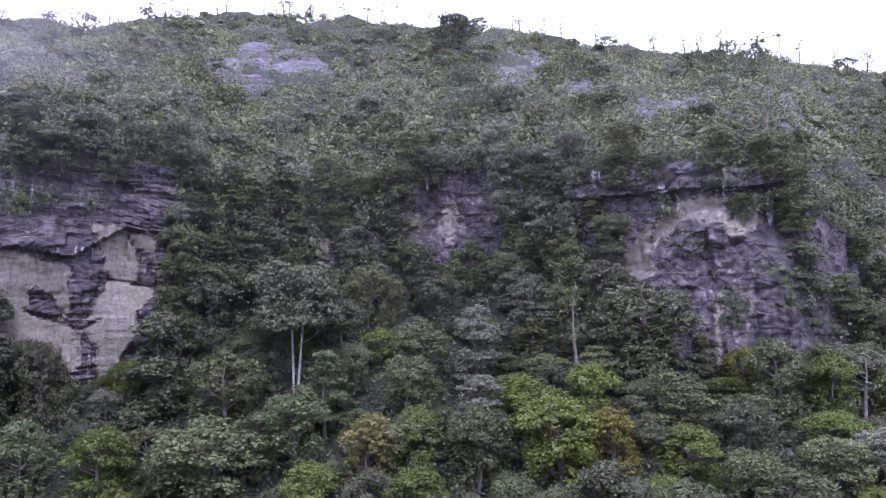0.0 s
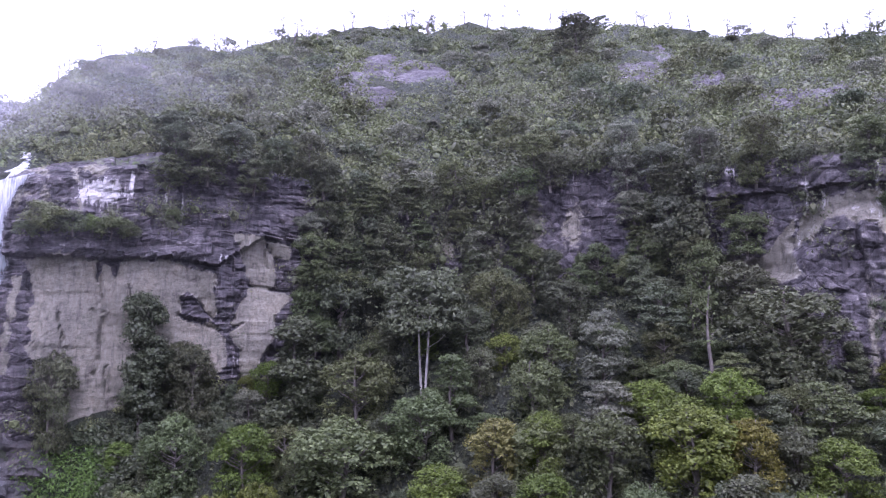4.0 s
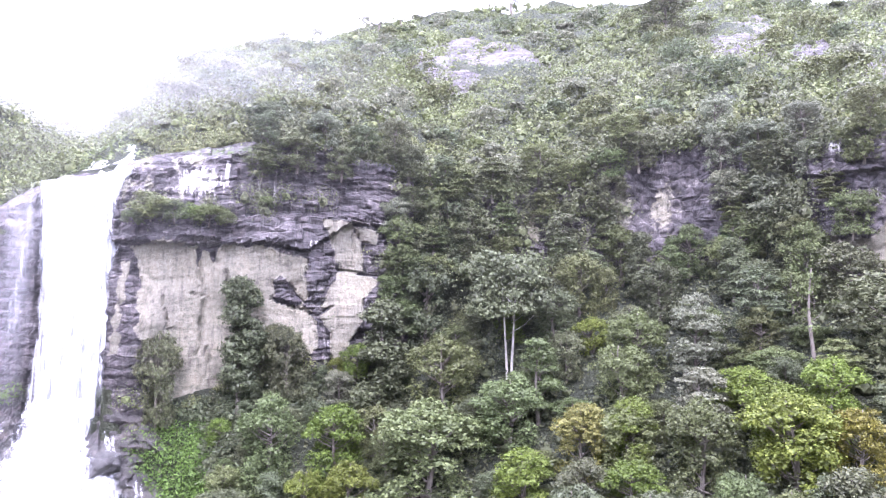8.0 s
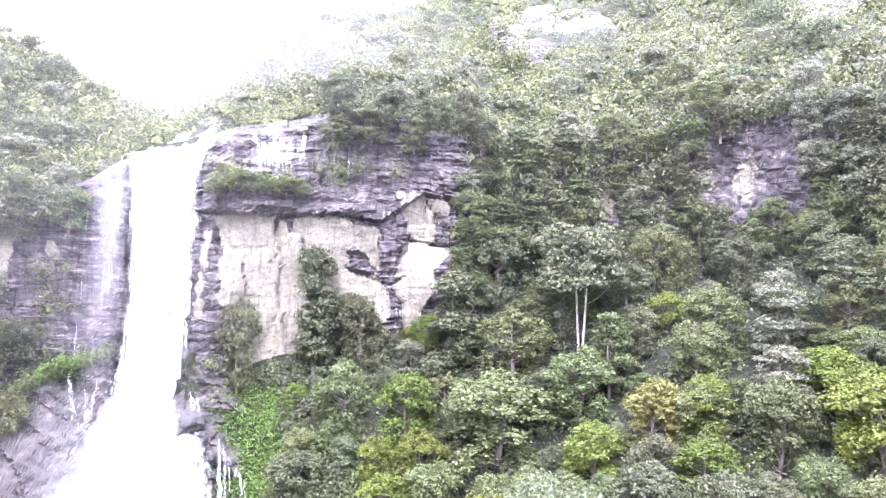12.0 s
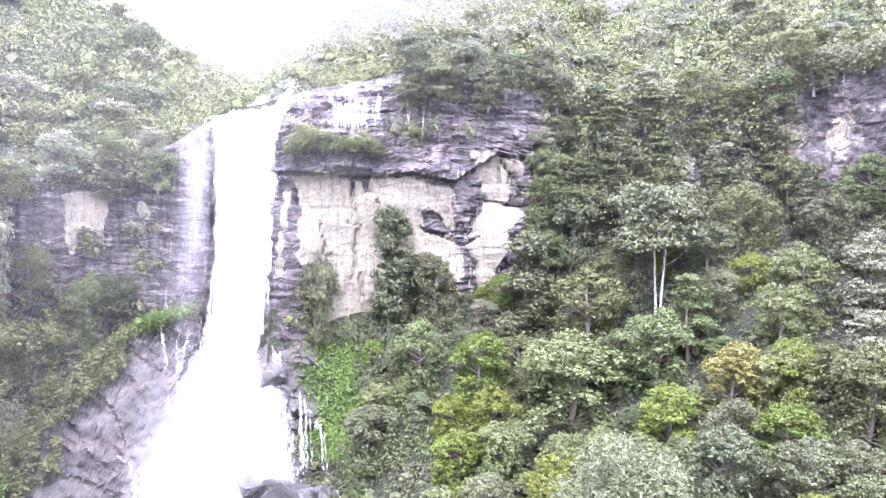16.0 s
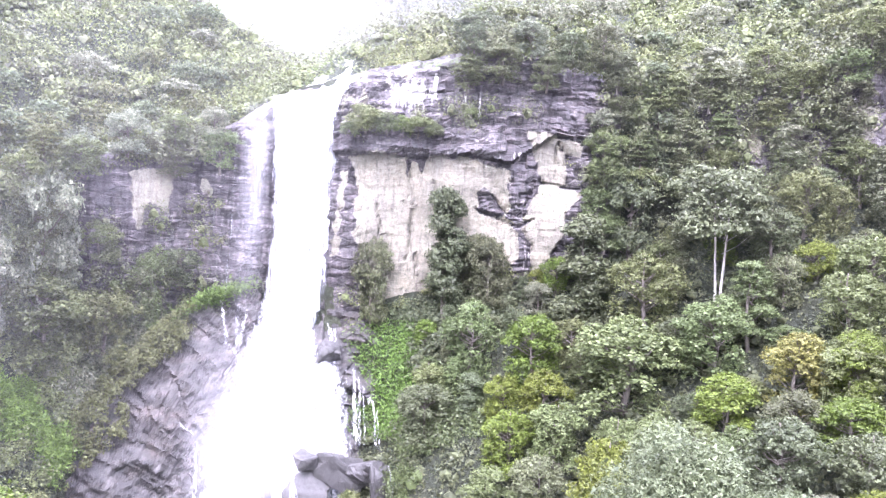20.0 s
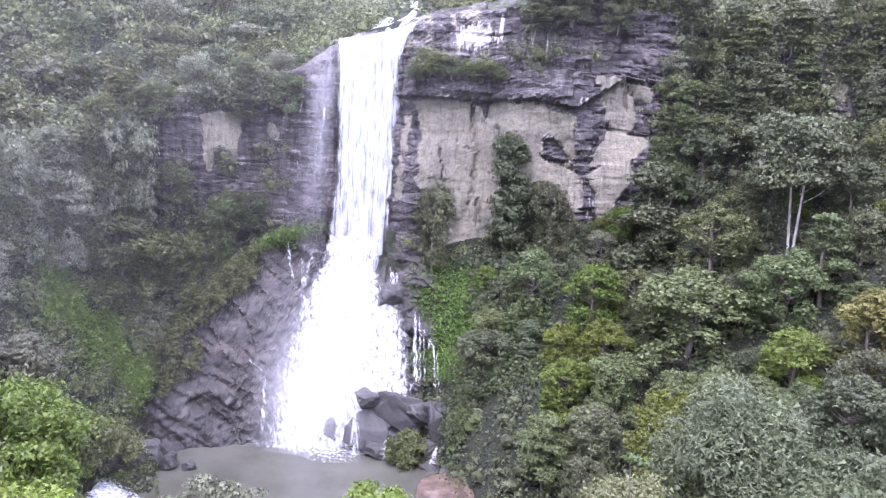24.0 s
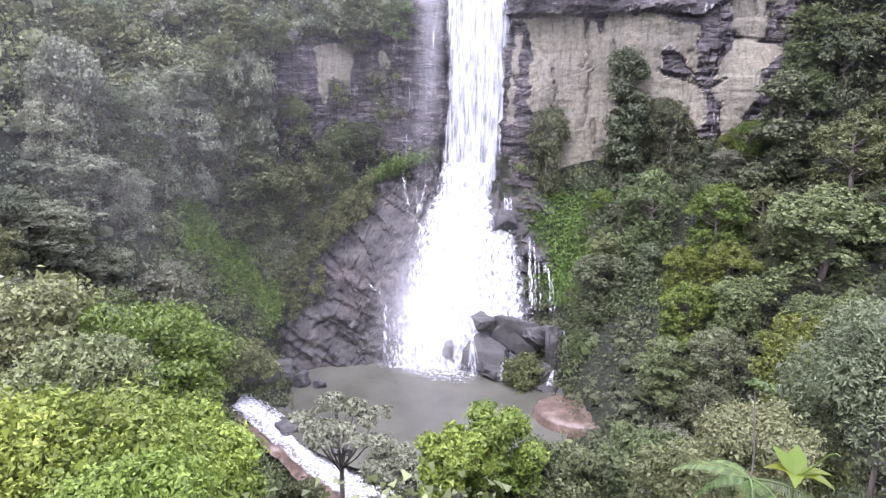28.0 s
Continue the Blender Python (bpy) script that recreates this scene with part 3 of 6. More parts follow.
# ---- waterfall: sheets that hang from the brink ----
def sheet(name, rows, cols, spot, parent, mat=FALL, label=""):
    """spot(u, v): place and thickness of the water, u across, v down."""
    verts, thick = [], []
    for i in range(rows):
        for j in range(cols):
            p, k = spot(j / (cols - 1), i / (rows - 1))
            verts.append(p)
            thick.append((k, k, k, 1))
    me = mesh_from(name, verts, grid_faces(rows, cols), mat)
    c = me.color_attributes.new("thick", "FLOAT_COLOR", "POINT")
    c.data.foreach_set("color", np.array(thick, dtype=np.float32).ravel())
    return link_part(name, me, parent, label)


def lerp(t, *pairs):
    return float(np.interp(t, [p[0] for p in pairs], [p[1] for p in pairs]))


def ray_place(a, e, r):
    return at(a, r, EYE + r * math.tan(radians(e)))


fall = thing("waterfall", "tall white waterfall plunging down the cliff into the pool", "waterfall")


def main_stream(front):
    def spot(u, v):
        left = lerp(v, (0, -47.3), (0.12, -47.2), (0.5, -47.0), (0.8, -47.5), (1, -48.3))
        right = lerp(v, (0, -40.5), (0.05, -41.1), (0.11, -41.7), (0.2, -41.8), (0.5, -41.9), (0.8, -42.4), (1, -42.8))
        a = left + (right - left) * u + 0.14 * noise.noise(Vector((u * 9, v * 14, front))) + 0.3 * abs(2 * u - 1) ** 3 * noise.noise(Vector((u * 3, v * 26, 4 + front)))
        top = 8.9 + 0.8 * u + 1.1 * u * u
        e = top + (-11.3 - top) * v
        r = 98.6 - front - 0.7 * math.sin(math.pi * u) + 0.8 * (1 - v) ** 2 + 0.35 * noise.noise(Vector((u * 7, v * 5, front)))
        k = 1.05 * min(1, 7 * u, 7 * (1 - u)) ** 0.8 - 0.4 * (front > 0)
        k -= 0.35 * max(0, 0.35 - u) / 0.35 * min(1, 3 * v)
        k += 0.6 * (1 - v) ** 5 * min(1, 9 * u, 9 * (1 - u))
        return ray_place(a, e, r), max(0, k)
    return spot


sheet("main_stream", 90, 40, main_stream(0.0), fall)
sheet("front_stream", 90, 40, main_stream(0.9), fall)


def apron(front):
    def spot(u, v):
        left = lerp(v, (0, -47.4), (0.12, -48.1), (0.25, -49.6), (0.4, -50.4), (0.7, -51.9), (1, -53.0))
        right = lerp(v, (0, -42.9), (0.12, -43.0), (0.2, -42.6), (0.3, -40.5), (0.6, -39.4), (1, -38.5))
        a = left + (right - left) * u + 0.15 * noise.noise(Vector((u * 9, v * 9, 3 + front)))
        z = lerp(v, (0, 25.0), (0.12, 20.5), (0.25, 17), (0.63, 7.5), (1, -0.3)) + 1.2 * u * v
        r = lerp(v, (0, 97.4), (0.12, 96.0), (0.28, 93.4), (0.63, 88.8), (1, 84.8)) - front + 0.7 * noise.noise(Vector((u * 6, v * 4, front))) + 1.2 * max(0, u - 0.55) * v
        k = 1.25 * min(1, 3.2 * u, 7 * (1 - u)) ** 0.9
        if u > 0.58:
            k -= 0.34 * min(1, (u - 0.58) / 0.12) * min(1, 4 * v)
        k -= 0.35 * (front > 0)
        return at(a, r, z), max(0, k)
    return spot


sheet("lower_cascade", 70, 60, apron(0.0), fall)
sheet("cascade_spray", 70, 60, apron(0.8), fall)


def strand(a0, e0, a1, e1, r0, r1, wide, k, seed):
    def spot(u, v):
        a = a0 + (a1 - a0) * v + (u - 0.5) * wide * (0.7 + 0.6 * v) + 0.1 * noise.noise(Vector((seed, v * 6, 0)))
        e = e0 + (e1 - e0) * v
        return ray_place(a, e, r0 + (r1 - r0) * v - 0.5 * math.sin(math.pi * u)), k * min(1, 3 * u + 0.3, 3 * (1 - u) + 0.3)
    return spot


for n, (a0, e0, a1, e1, r0, r1, wide, k) in enumerate(((-47.5, 8.8, -48.3, -1.5, 97.6, 97.0, 0.7, 0.27), (-47.9, 6.8, -48.6, -2.5, 97.4, 97, 0.5, 0.22), (-49.5, 6.4, -50.1, -6.8, 97.0, 96.5, 0.2, 0.30))):
    sheet("thin_strand", 50, 6, strand(a0, e0, a1, e1, r0, r1, wide, k, n * 7.1), fall)


def thin_veil(u, v):
    a = -47.9 - 0.8 * v + (u - 0.5) * 2.6
    return ray_place(a, 8.3 - 17 * v, 97.0 - v), 0.18 * math.sin(math.pi * u) * min(1, 8 * v + 0.2) * (1 - v) ** 0.7


sheet("thin_veil", 50, 12, thin_veil, fall, SPRAY_HAZE)


def rock_r(a, z):
    """Mean distance of the rock slope under the fall."""
    top = float(np.interp(a, [-62, -60, -58, -56, -54, -52, -47, -42, -40, -37], [6, 12, 15.5, 18.5, 21.5, 24, 26, 27.5, 27, 19]))
    v = max(0, min(1, (z + 1.2) / (top + 1.2)))
    return 85.9 + 11.4 * v ** 1.25 * (top / 23) + 2.4 * lobe(a, -46, 4.5), top


def trickle(a, seed, e0, e1, wide, k, lean=0.0):
    def spot(u, v):
        aa = a + lean * v + (u - 0.5) * wide * (1 + 0.8 * v) + 0.12 * noise.noise(Vector((seed, v * 9, 0)))
        e = e0 + (e1 - e0) * v
        r = 90.0
        for _ in range(6):
            r = rock_r(aa, EYE + r * math.tan(radians(e)))[0] - 1.5
        return ray_place(aa, e, r), k * (1 + 0.2 * noise.noise(Vector((seed, v * 7, 3)))) * (0.45 + 0.55 * min(1, 6 * v, 5 * (1 - v)))
    return spot


for n, (a, e0, e1, wide, k) in enumerate(((-39.9, -12.3, -18.2, 0.2, 0.62), (-39.5, -12.5, -18.3, 0.12, 0.6), (-39.1, -13.6, -18.2, 0.08, 0.55), (-38.2, -14.8, -18.6, 0.12, 0.62), (-37.9, -15.4, -18.7, 0.08, 0.58), (-38.7, -14.4, -15.2, 0.3, 0.45),
                                           (-41.9, -9.0, -11.4, 0.14, 0.62), (-42.1, -8.8, -11.6, 0.1, 0.6))):
    sheet("side_trickle", 40, 4, trickle(a, n * 3.3, e0, e1, wide, k, 0.35), fall)
for n, (a, e0, e1, lean) in enumerate(((-50.4, -7.0, -10.4, 0.5), (-48.4, -7.6, -11.0, -0.7), (-49.2, -7.3, -11.0, 0.1), (-49.9, -10.2, -11.9, 1.2), (-53.4, -16.1, -17.3, 1.5), (-41.6, -9.0, -11.4, 0.3))):
    sheet("side_trickle", 30, 4, trickle(a, 50 + n * 2.7, e0, e1, 0.16, 0.42, lean), fall)


for n, (a0, e0, a1, e1, wide) in enumerate(((-44.5, -20.6, -44.3, -23.6, 0.9), (-41.8, -22.4, -41.9, -23.8, 0.35), (-37.3, -22.8, -37.8, -24.1, 0.8), (-36.7, -19.7, -36.2, -22.3, 0.3))):
    sheet("side_trickle", 24, 6, strand(a0, e0, a1, e1, 81.0, 80.0, wide, 0.62, 30 + n * 4.1), fall)
sheet("left_trickle", 30, 4, trickle(-51.9, 91, -17.3, -22.0, 0.16, 0.58, -0.1), fall)


def brook(u, v):
    a = lerp(v, (0, -43.8), (0.35, -42.7), (0.7, -42.4), (1, -43.4)) + (u - 0.5) * lerp(v, (0, 6.6), (0.3, 3.8), (1, 2.6))
    r = lerp(v, (0, 98.8), (0.4, 103), (1, 109))
    x, y = r * math.sin(radians(a)), r * math.cos(radians(a))
    lump = noise.noise(Vector((x, y, 0)) * 0.09) * 1.4 + noise.noise(Vector((x, y, 7)) * 0.3) * 0.5
    rim = EYE + r * math.tan(radians(8.9 + 0.8 * u + 1.1 * u * u))
    z = ground(a, r) + lump + 0.5
    return at(a, r, rim + (max(z, rim) - rim) * min(1, 5 * v)), 1.1 * min(1, 5 * (1 - v), 9 * u + 0.2, 9 * (1 - u) + 0.2)


sheet("upper_brook", 30, 12, brook, fall)


# ---- trees ----
def tube(path, radii, sides=6):
    verts, faces = [], []
    for i, p in enumerate(path):
        d = (path[min(i + 1, len(path) - 1)] - path[max(i - 1, 0)]).normalized()
        s = d.orthogonal().normalized()
        t = d.cross(s)
        for k in range(sides):
            w = 2 * math.pi * k / sides
            verts.append(p + radii[i] * (math.cos(w) * s + math.sin(w) * t))
    for i in range(len(path) - 1):
        for k in range(sides):
            m = (k + 1) % sides
            faces.append((i * sides + k, i * sides + m, (i + 1) * sides + m, (i + 1) * sides + k))
    faces.append(tuple(range((len(path) - 1) * sides, len(path) * sides)))
    return verts, faces


def join(pieces):
    verts, faces = [], []
    for v, f in pieces:
        o = len(verts)
        verts += v
        faces += [tuple(k + o for k in q) for q in f]
    return verts, faces


def leaves(rng, points, outward, size, slim=0.55, up=0.5, loose=0.45):
    """One folded leaf spray at each point: arrays of corners."""
    n = len(points)
    nrm = outward + np.array([0, 0, up]) + loose * rng.normal(size=(n, 3))
    nrm /= np.linalg.norm(nrm, axis=1)[:, None] + 1e-9
    t = np.cross(nrm, rng.normal(size=(n, 3)))
    t /= np.linalg.norm(t, axis=1)[:, None] + 1e-9
    s = np.cross(nrm, t)
    k = (size * rng.uniform(0.6, 1.4, n))[:, None]
    drop = nrm * k * 0.18
    return np.stack([points - t * k * 0.4 + s * k * slim * 0.5 - drop, points + t * k * 0.6, points - t * k * 0.4 - s * k * slim * 0.5 - drop], 1)


def leaf_mesh(name, corners, mat):
    v = corners.reshape(-1, 3)
    n = len(corners)
    me = bpy.data.meshes.new(name)
    me.vertices.add(3 * n)
    me.vertices.foreach_set("co", v.astype(np.float32).ravel())
    me.loops.add(3 * n)
    me.loops.foreach_set("vertex_index", np.arange(3 * n, dtype=np.int32))
    me.polygons.add(n)
    me.polygons.foreach_set("loop_start", np.arange(0, 3 * n, 3, dtype=np.int32))
    me.materials.append(mat)
    me.update(calc_edges=True)
    return me


def ball(rng, n, low=-0.5):
    d = rng.normal(size=(n * 3, 3))
    d /= np.linalg.norm(d, axis=1)[:, None]
    return d[d[:, 2] > low][:n]


def round_net(rings):
    """Triangles of a ball of radius one, an icosahedron split so often."""
    bm = bmesh.new()
    bmesh.ops.create_icosphere(bm, subdivisions=rings, radius=1)
    v = np.array([q.co[:] for q in bm.verts])
    f = np.array([[q.index for q in t.verts] for t in bm.faces])
    bm.free()
    return v, f


NET_FINE, NET_COARSE = round_net(2), round_net(1)


def hearts(rng, lobes, net=NET_FINE, inner=0.66):
    """The leafy inside of each lobe, a ragged closed skin that the outer leaves stand on."""
    v, f = net
    out = []
    for q in lobes:
        w = v * rng.uniform(inner - 0.2, inner + 0.06, (len(v), 1)) * np.array([q[3], q[3], q[4]]) + np.array(q[:3])
        out.append(w[f])
    return np.concatenate(out)


def outside(points, lobes, deep=0.8):
    """Which points lie in no lobe's inside."""
    keep = np.ones(len(points), bool)
    for q in lobes:
        d = (points - np.array(q[:3])) / np.array([q[3], q[3], q[4]])
        keep &= (d * d).sum(1) > deep * deep
    return keep


def crown_points(rng, lobes, n, low=-0.5):
    """Points on the open skins of many lobes (x, y, z, rx, rz), each broken up in small clumps."""
    pts, outs = [], []
    w = np.array([q[3] ** 2 for q in lobes])
    for q, m in zip(lobes, np.maximum(4, 1.7 * n * w / w.sum()).astype(int)):
        c, rx, rz = np.array(q[:3]), q[3], q[4]
        d = ball(rng, max(5, m // 9), low)
        k = len(d)
        heart = c + d * np.array([rx, rx, rz]) * rng.uniform(0.7, 1.16, (k, 1))
        idx = rng.integers(0, k, m)
        pts.append(heart[idx] + rng.normal(size=(m, 3)) * np.array([rx, rx, rz * 0.7]) * 0.17)
        outs.append(d[idx])
    pts, outs = np.concatenate(pts), np.concatenate(outs)
    keep = np.flatnonzero(outside(pts, lobes, 0.66))
    keep = keep[rng.permutation(len(keep))[:n]]
    return pts[keep], outs[keep]


def lobes_for(kind, rng):
    """Lobes of a crown on a tree 10 m high."""
    L = []
    if kind == "broad":
        for i in range(34):
            w, q = rng.uniform(0, 6.28), math.sqrt(rng.uniform(0, 1)) * 2.8
            L.append((q * math.cos(w), q * math.sin(w), 8.7 - 0.36 * q ** 1.8 + rng.uniform(-1.0, 0.4), rng.uniform(0.5, 1.05), rng.uniform(0.5, 0.95)))
        for i in range(30):
            w, q = rng.uniform(0, 6.28), rng.uniform(1.3, 2.6)
            L.append((q * math.cos(w), q * math.sin(w), rng.uniform(0.4, 6.0), rng.uniform(0.55, 1.05), rng.uniform(0.7, 1.25)))
    elif kind == "tier":
        for z, R, m in ((9.3, 0.9, 4), (8.2, 1.8, 7), (6.8, 2.4, 9), (5.2, 2.5, 9), (3.8, 2.1, 7), (2.4, 1.8, 5)):
            for i in range(m):
                w = rng.uniform(0, 6.28)
                q = R * rng.uniform(0.4, 1)
                L.append((q * math.cos(w), q * math.sin(w), z + rng.uniform(-0.5, 0.5), rng.uniform(0.7, 1.1), rng.uniform(0.42, 0.65)))
    elif kind == "column":
        for i in range(22):
            z = 1.2 + 8.2 * i / 21
            w = rng.uniform(0, 6.28)
            R = 1.1 * math.sin(math.pi * min(1, (z + 1.2) / 11.5)) ** 0.6
            L.append((R * 0.8 * math.cos(w), R * 0.8 * math.sin(w), z, rng.uniform(0.7, 1.05), rng.uniform(0.6, 0.9)))
    elif kind == "umbrella":
        for i in range(15):
            w, q = rng.uniform(0, 6.28), math.sqrt(rng.uniform(0, 1)) * 2.6
            L.append((q * math.cos(w), q * math.sin(w), 8.9 - 0.28 * q ** 1.5 + rng.uniform(-1.4, 0.4), rng.uniform(0.9, 1.4), rng.uniform(0.5, 0.9)))
        for i in range(18):
            w = rng.uniform(0, 6.28)
            L.append((2.3 * math.cos(w), 2.3 * math.sin(w), rng.uniform(4.2, 7.6), rng.uniform(0.8, 1.3), rng.uniform(0.5, 0.9)))
    elif kind == "open":
        for i in range(26):
            w, q = rng.uniform(0, 6.28), math.sqrt(rng.uniform(0.05, 1)) * 2.6
            L.append((q * math.cos(w), q * math.sin(w), 9.2 - 0.2 * q ** 1.8 + rng.uniform(-0.8, 0.3), rng.uniform(0.35, 0.75), rng.uniform(0.22, 0.42)))
    elif kind == "spindly":
        for i in range(26):
            z = rng.uniform(3.5, 9.8)
            w, q = rng.uniform(0, 6.28), rng.uniform(0.2, 1.9)
            L.append((q * math.cos(w), q * math.sin(w), z, rng.uniform(0.3, 0.65), rng.uniform(0.28, 0.5)))
    elif kind == "bush":
        for i in range(16):
            w, q = rng.uniform(0, 6.28), math.sqrt(rng.uniform(0, 1)) * 3.4
            L.append((q * math.cos(w), q * math.sin(w), 7.6 - 0.4 * q ** 1.7 + rng.uniform(-1.5, 0.6), rng.uniform(1.1, 1.8), rng.uniform(1.0, 1.7)))
        for i in range(8):
            w = rng.uniform(0, 6.28)
            L.append((3.2 * math.cos(w), 3.2 * math.sin(w), rng.uniform(1.0, 4.0), rng.uniform(1.0, 1.5), rng.uniform(1.2, 1.8)))
    return L


WIDE = {"broad": 7.2, "tier": 6.6, "column": 3.8, "umbrella": 6.8, "spindly": 4.0, "bush": 9.0, "open": 6.2}
PROTO = {}


def proto(kind, mat, bark=None, n=11000, size=0.21, variant=0, slim=0.8):
    """A tree of its kind, 10 m high: trunk with limbs, and a crown of leaf sprays."""
    key = (kind, mat.name, n, variant)
    if key in PROTO:
        return PROTO[key]
    bark = bark or BARK
    rng = np.random.default_rng(abs(hash_of(kind + mat.name)) + variant * 101 + n)
    L = lobes_for(kind, rng)
    pieces = []
    top = 9.0 if kind != "bush" else 6.5
    path = [Vector((0.25 * math.sin(0.5 * i + variant), 0.2 * math.cos(0.7 * i + variant), top * i / 7 - (0.6 if i == 0 else 0))) for i in range(8)]
    if kind == "umbrella":
        for s in (-1, 1):
            pieces.append(tube([Vector((s * (0.12 + 0.07 * i), 0.05 * i * s, 8.4 * i / 6 - (0.5 if i == 0 else 0))) for i in range(7)], [0.12 - 0.012 * i for i in range(7)]))
    elif kind == "open":
        for s in (-1, 1):
            pieces.append(tube([Vector((0, 0, -0.5)), Vector((0.05 * s, 0, 4.6)), Vector((0.5 * s, 0.2 * s, 6.2)), Vector((1.2 * s, 0.3 * s, 8.2))], [0.2, 0.15, 0.1, 0.05]))
    else:
        pieces.append(tube(path, [0.24 - 0.028 * i for i in range(8)]))
    for q in (L[::2] if kind not in ("umbrella", "spindly") else L[::4]):
        c = Vector(q[:3])
        z = max(0.8, min(top - 1, c.z - 0.9 - 0.35 * math.hypot(c.x, c.y)))
        if kind == "open":
            z = 5.0
        base = Vector((0.2 * math.sin(z), 0.15 * math.cos(z), z))
        mid = base.lerp(c, 0.5) + Vector((0, 0, -0.2))
        k = 0.4 if kind in ("umbrella", "spindly") else 1
        pieces.append(tube([base, mid, c], [0.085 * k, 0.055 * k, 0.02 * k], 4))
    v, f = join(pieces)
    low = {"broad": -0.45, "column": -0.8, "bush": -0.5}.get(kind, -0.25)
    pts, outs = crown_points(rng, L, n, low)
    up = {"tier": 0.5, "umbrella": 0.4}.get(kind, 0.3)
    crown = [leaves(rng, pts, outs, size, slim, up, 0.62)]
    if kind not in ("spindly", "open"):
        core = hearts(rng, L, NET_FINE if kind != "tier" else NET_COARSE)
        crown.append(core[outside(core.mean(1), L, 0.6)])
    PROTO[key] = (mesh_from("trunk", v, f, bark), leaf_mesh("crown", np.concatenate(crown), mat))
    return PROTO[key]


def hash_of(text):
    return sum((i + 1) * ord(c) for i, c in enumerate(text))


TREE_WORDS = {"leaf_dark": "dark green", "leaf_mid": "green", "leaf_bright": "bright green", "leaf_yellow": "yellow-green", "leaf_orange": "orange-yellow", "leaf_silver": "silvery grey-green", "leaf_grey": "grey-green", "leaf_olive": "olive green", "leaf_lime": "lime green", "leaf_dry": "pale brownish green"}
KIND_WORDS = {"broad": "broad-crowned leafy tree", "tier": "tree with layered crown", "column": "narrow tree hung with creepers", "umbrella": "tall tree with pale twin trunks", "spindly": "thin sparse tree", "bush": "dense bush", "open": "open-crowned tree with dark forking stems"}
TAKEN = []
MARKS = []


def mass(mat, az, el, r, across, leaf, n, slim=0.6, place="below the lookout", name="bush", words="dense leafy bush", tall=1.0, seed=0):
    """A bush close to the lookout with leaves of their true size; its top stands at bearing az and elevation el."""
    rng = np.random.default_rng(seed + int(abs(az) * 10))
    R = 0.5 * r * radians(across)
    gz = ground(az, r)
    top = EYE + r * math.tan(radians(el)) - gz
    H = min(top * 0.6, R * tall)
    L = []
    for k in range(34):
        d = ball(rng, 1, -0.15)
        while not len(d):
            d = ball(rng, 1, -0.15)
        d = d[0] * rng.uniform(0.4, 0.95)
        s = rng.uniform(0.2, 0.36) * R
        L.append((d[0] * R, d[1] * R, top - H + d[2] * H * 0.95, s, s * rng.uniform(0.6, 0.9)))
    for k in range(16):
        w = rng.uniform(0, 6.28)
        s = rng.uniform(0.28, 0.4) * R
        L.append((0.7 * R * math.cos(w), 0.7 * R * math.sin(w), (top - H) * rng.uniform(0.25, 1.0), s, s))
    pts, outs = crown_points(rng, L, n, -0.5)
    core = np.concatenate([np.array(q[:3]) + rng.normal(size=(70, 3)) * 0.36 * q[3] for q in L])
    crown = leaf_mesh("crown", np.concatenate([leaves(rng, pts, outs, leaf, slim, 0.45, 0.7), leaves(rng, core, np.zeros_like(core), 1.6 * leaf, 0.8, 0.3)]), mat)
    pieces = [tube([Vector((0, 0, -0.4)), Vector((0.1, 0, 0.4 * top)), Vector((0.1, 0.1, top - 0.5 * H))], [0.16, 0.11, 0.05])]
    for q in L[::2]:
        c = Vector(q[:3])
        base = Vector((0.05, 0, max(0.2, c.z - 0.6 * H)))
        pieces.append(tube([base, base.lerp(c, 0.55) + Vector((0, 0, 0.05 * R)), c], [0.05, 0.03, 0.01], 4))
    v, f = join(pieces)
    ob = thing(name, f"{TREE_WORDS[mat.name]} {words} {place}", name)
    ob.location = at(az, r, gz)
    link_part("trunk", mesh_from("trunk", v, f, BARK), ob)
    link_part("crown", crown, ob)
    return ob


def grow(kind, mat, az, r, high, wide, variant=0, bark=None, n=11000, size=0.21, place="on the valley slope", group="", sink=0.3, slim=0.8, name="tree"):
    trunk, crown = proto(kind, mat, bark, n, size, variant, slim)
    name = "bush" if kind == "bush" else name
    ob = thing(name, f"{TREE_WORDS[mat.name]} {KIND_WORDS[kind]} {place}", name.split("_")[-1], group)
    p = at(az, r, ground(az, r) - sink)
    turn = (az * 37.7 + r * 11.3) % 360
    ob.matrix_basis = Matrix.LocRotScale(p, Euler((0, 0, radians(turn))), (wide / WIDE[kind], wide / WIDE[kind], high / 10))
    link_part("trunk", trunk, ob)
    link_part("crown", crown, ob)
    TAKEN.append((p.x, p.y, wide / 2))
    return ob


def plant(kind, mat, az, el, across, tall=1.3, zone="slope", **more):
    """A tree whose top stands at bearing az and elevation el from the lookout, across degrees wide, tall times as high as wide, rooted where the slope lets it."""
    wr, cr, dr = float(WALL_R(az)), float(CREST_R(az)), float(DALE_R(az))
    lo, hi = {"slope": (dr - 6, wr - 2), "top": (wr + 2.5, cr), "near": (6, dr - 2), "wall": (wr - 2.5, wr + 3)}[zone]
    best = None
    for r in np.linspace(lo, hi, 160):
        wide = r * radians(across)
        miss = abs(ground(az, r) - 0.3 + wide * tall - EYE - r * math.tan(radians(el)))
        if best is None or miss < best[0]:
            best = (miss, r, wide)
    _, r, wide = best
    high = EYE + r * math.tan(radians(el)) - ground(az, r) + 0.3
    high = max(0.7 * wide * tall, min(1.6 * wide * tall, high))
    MARKS.append((az, float(r), el, across, math.degrees(high / r)))
    return grow(kind, mat, az, float(r), high, wide, **more)


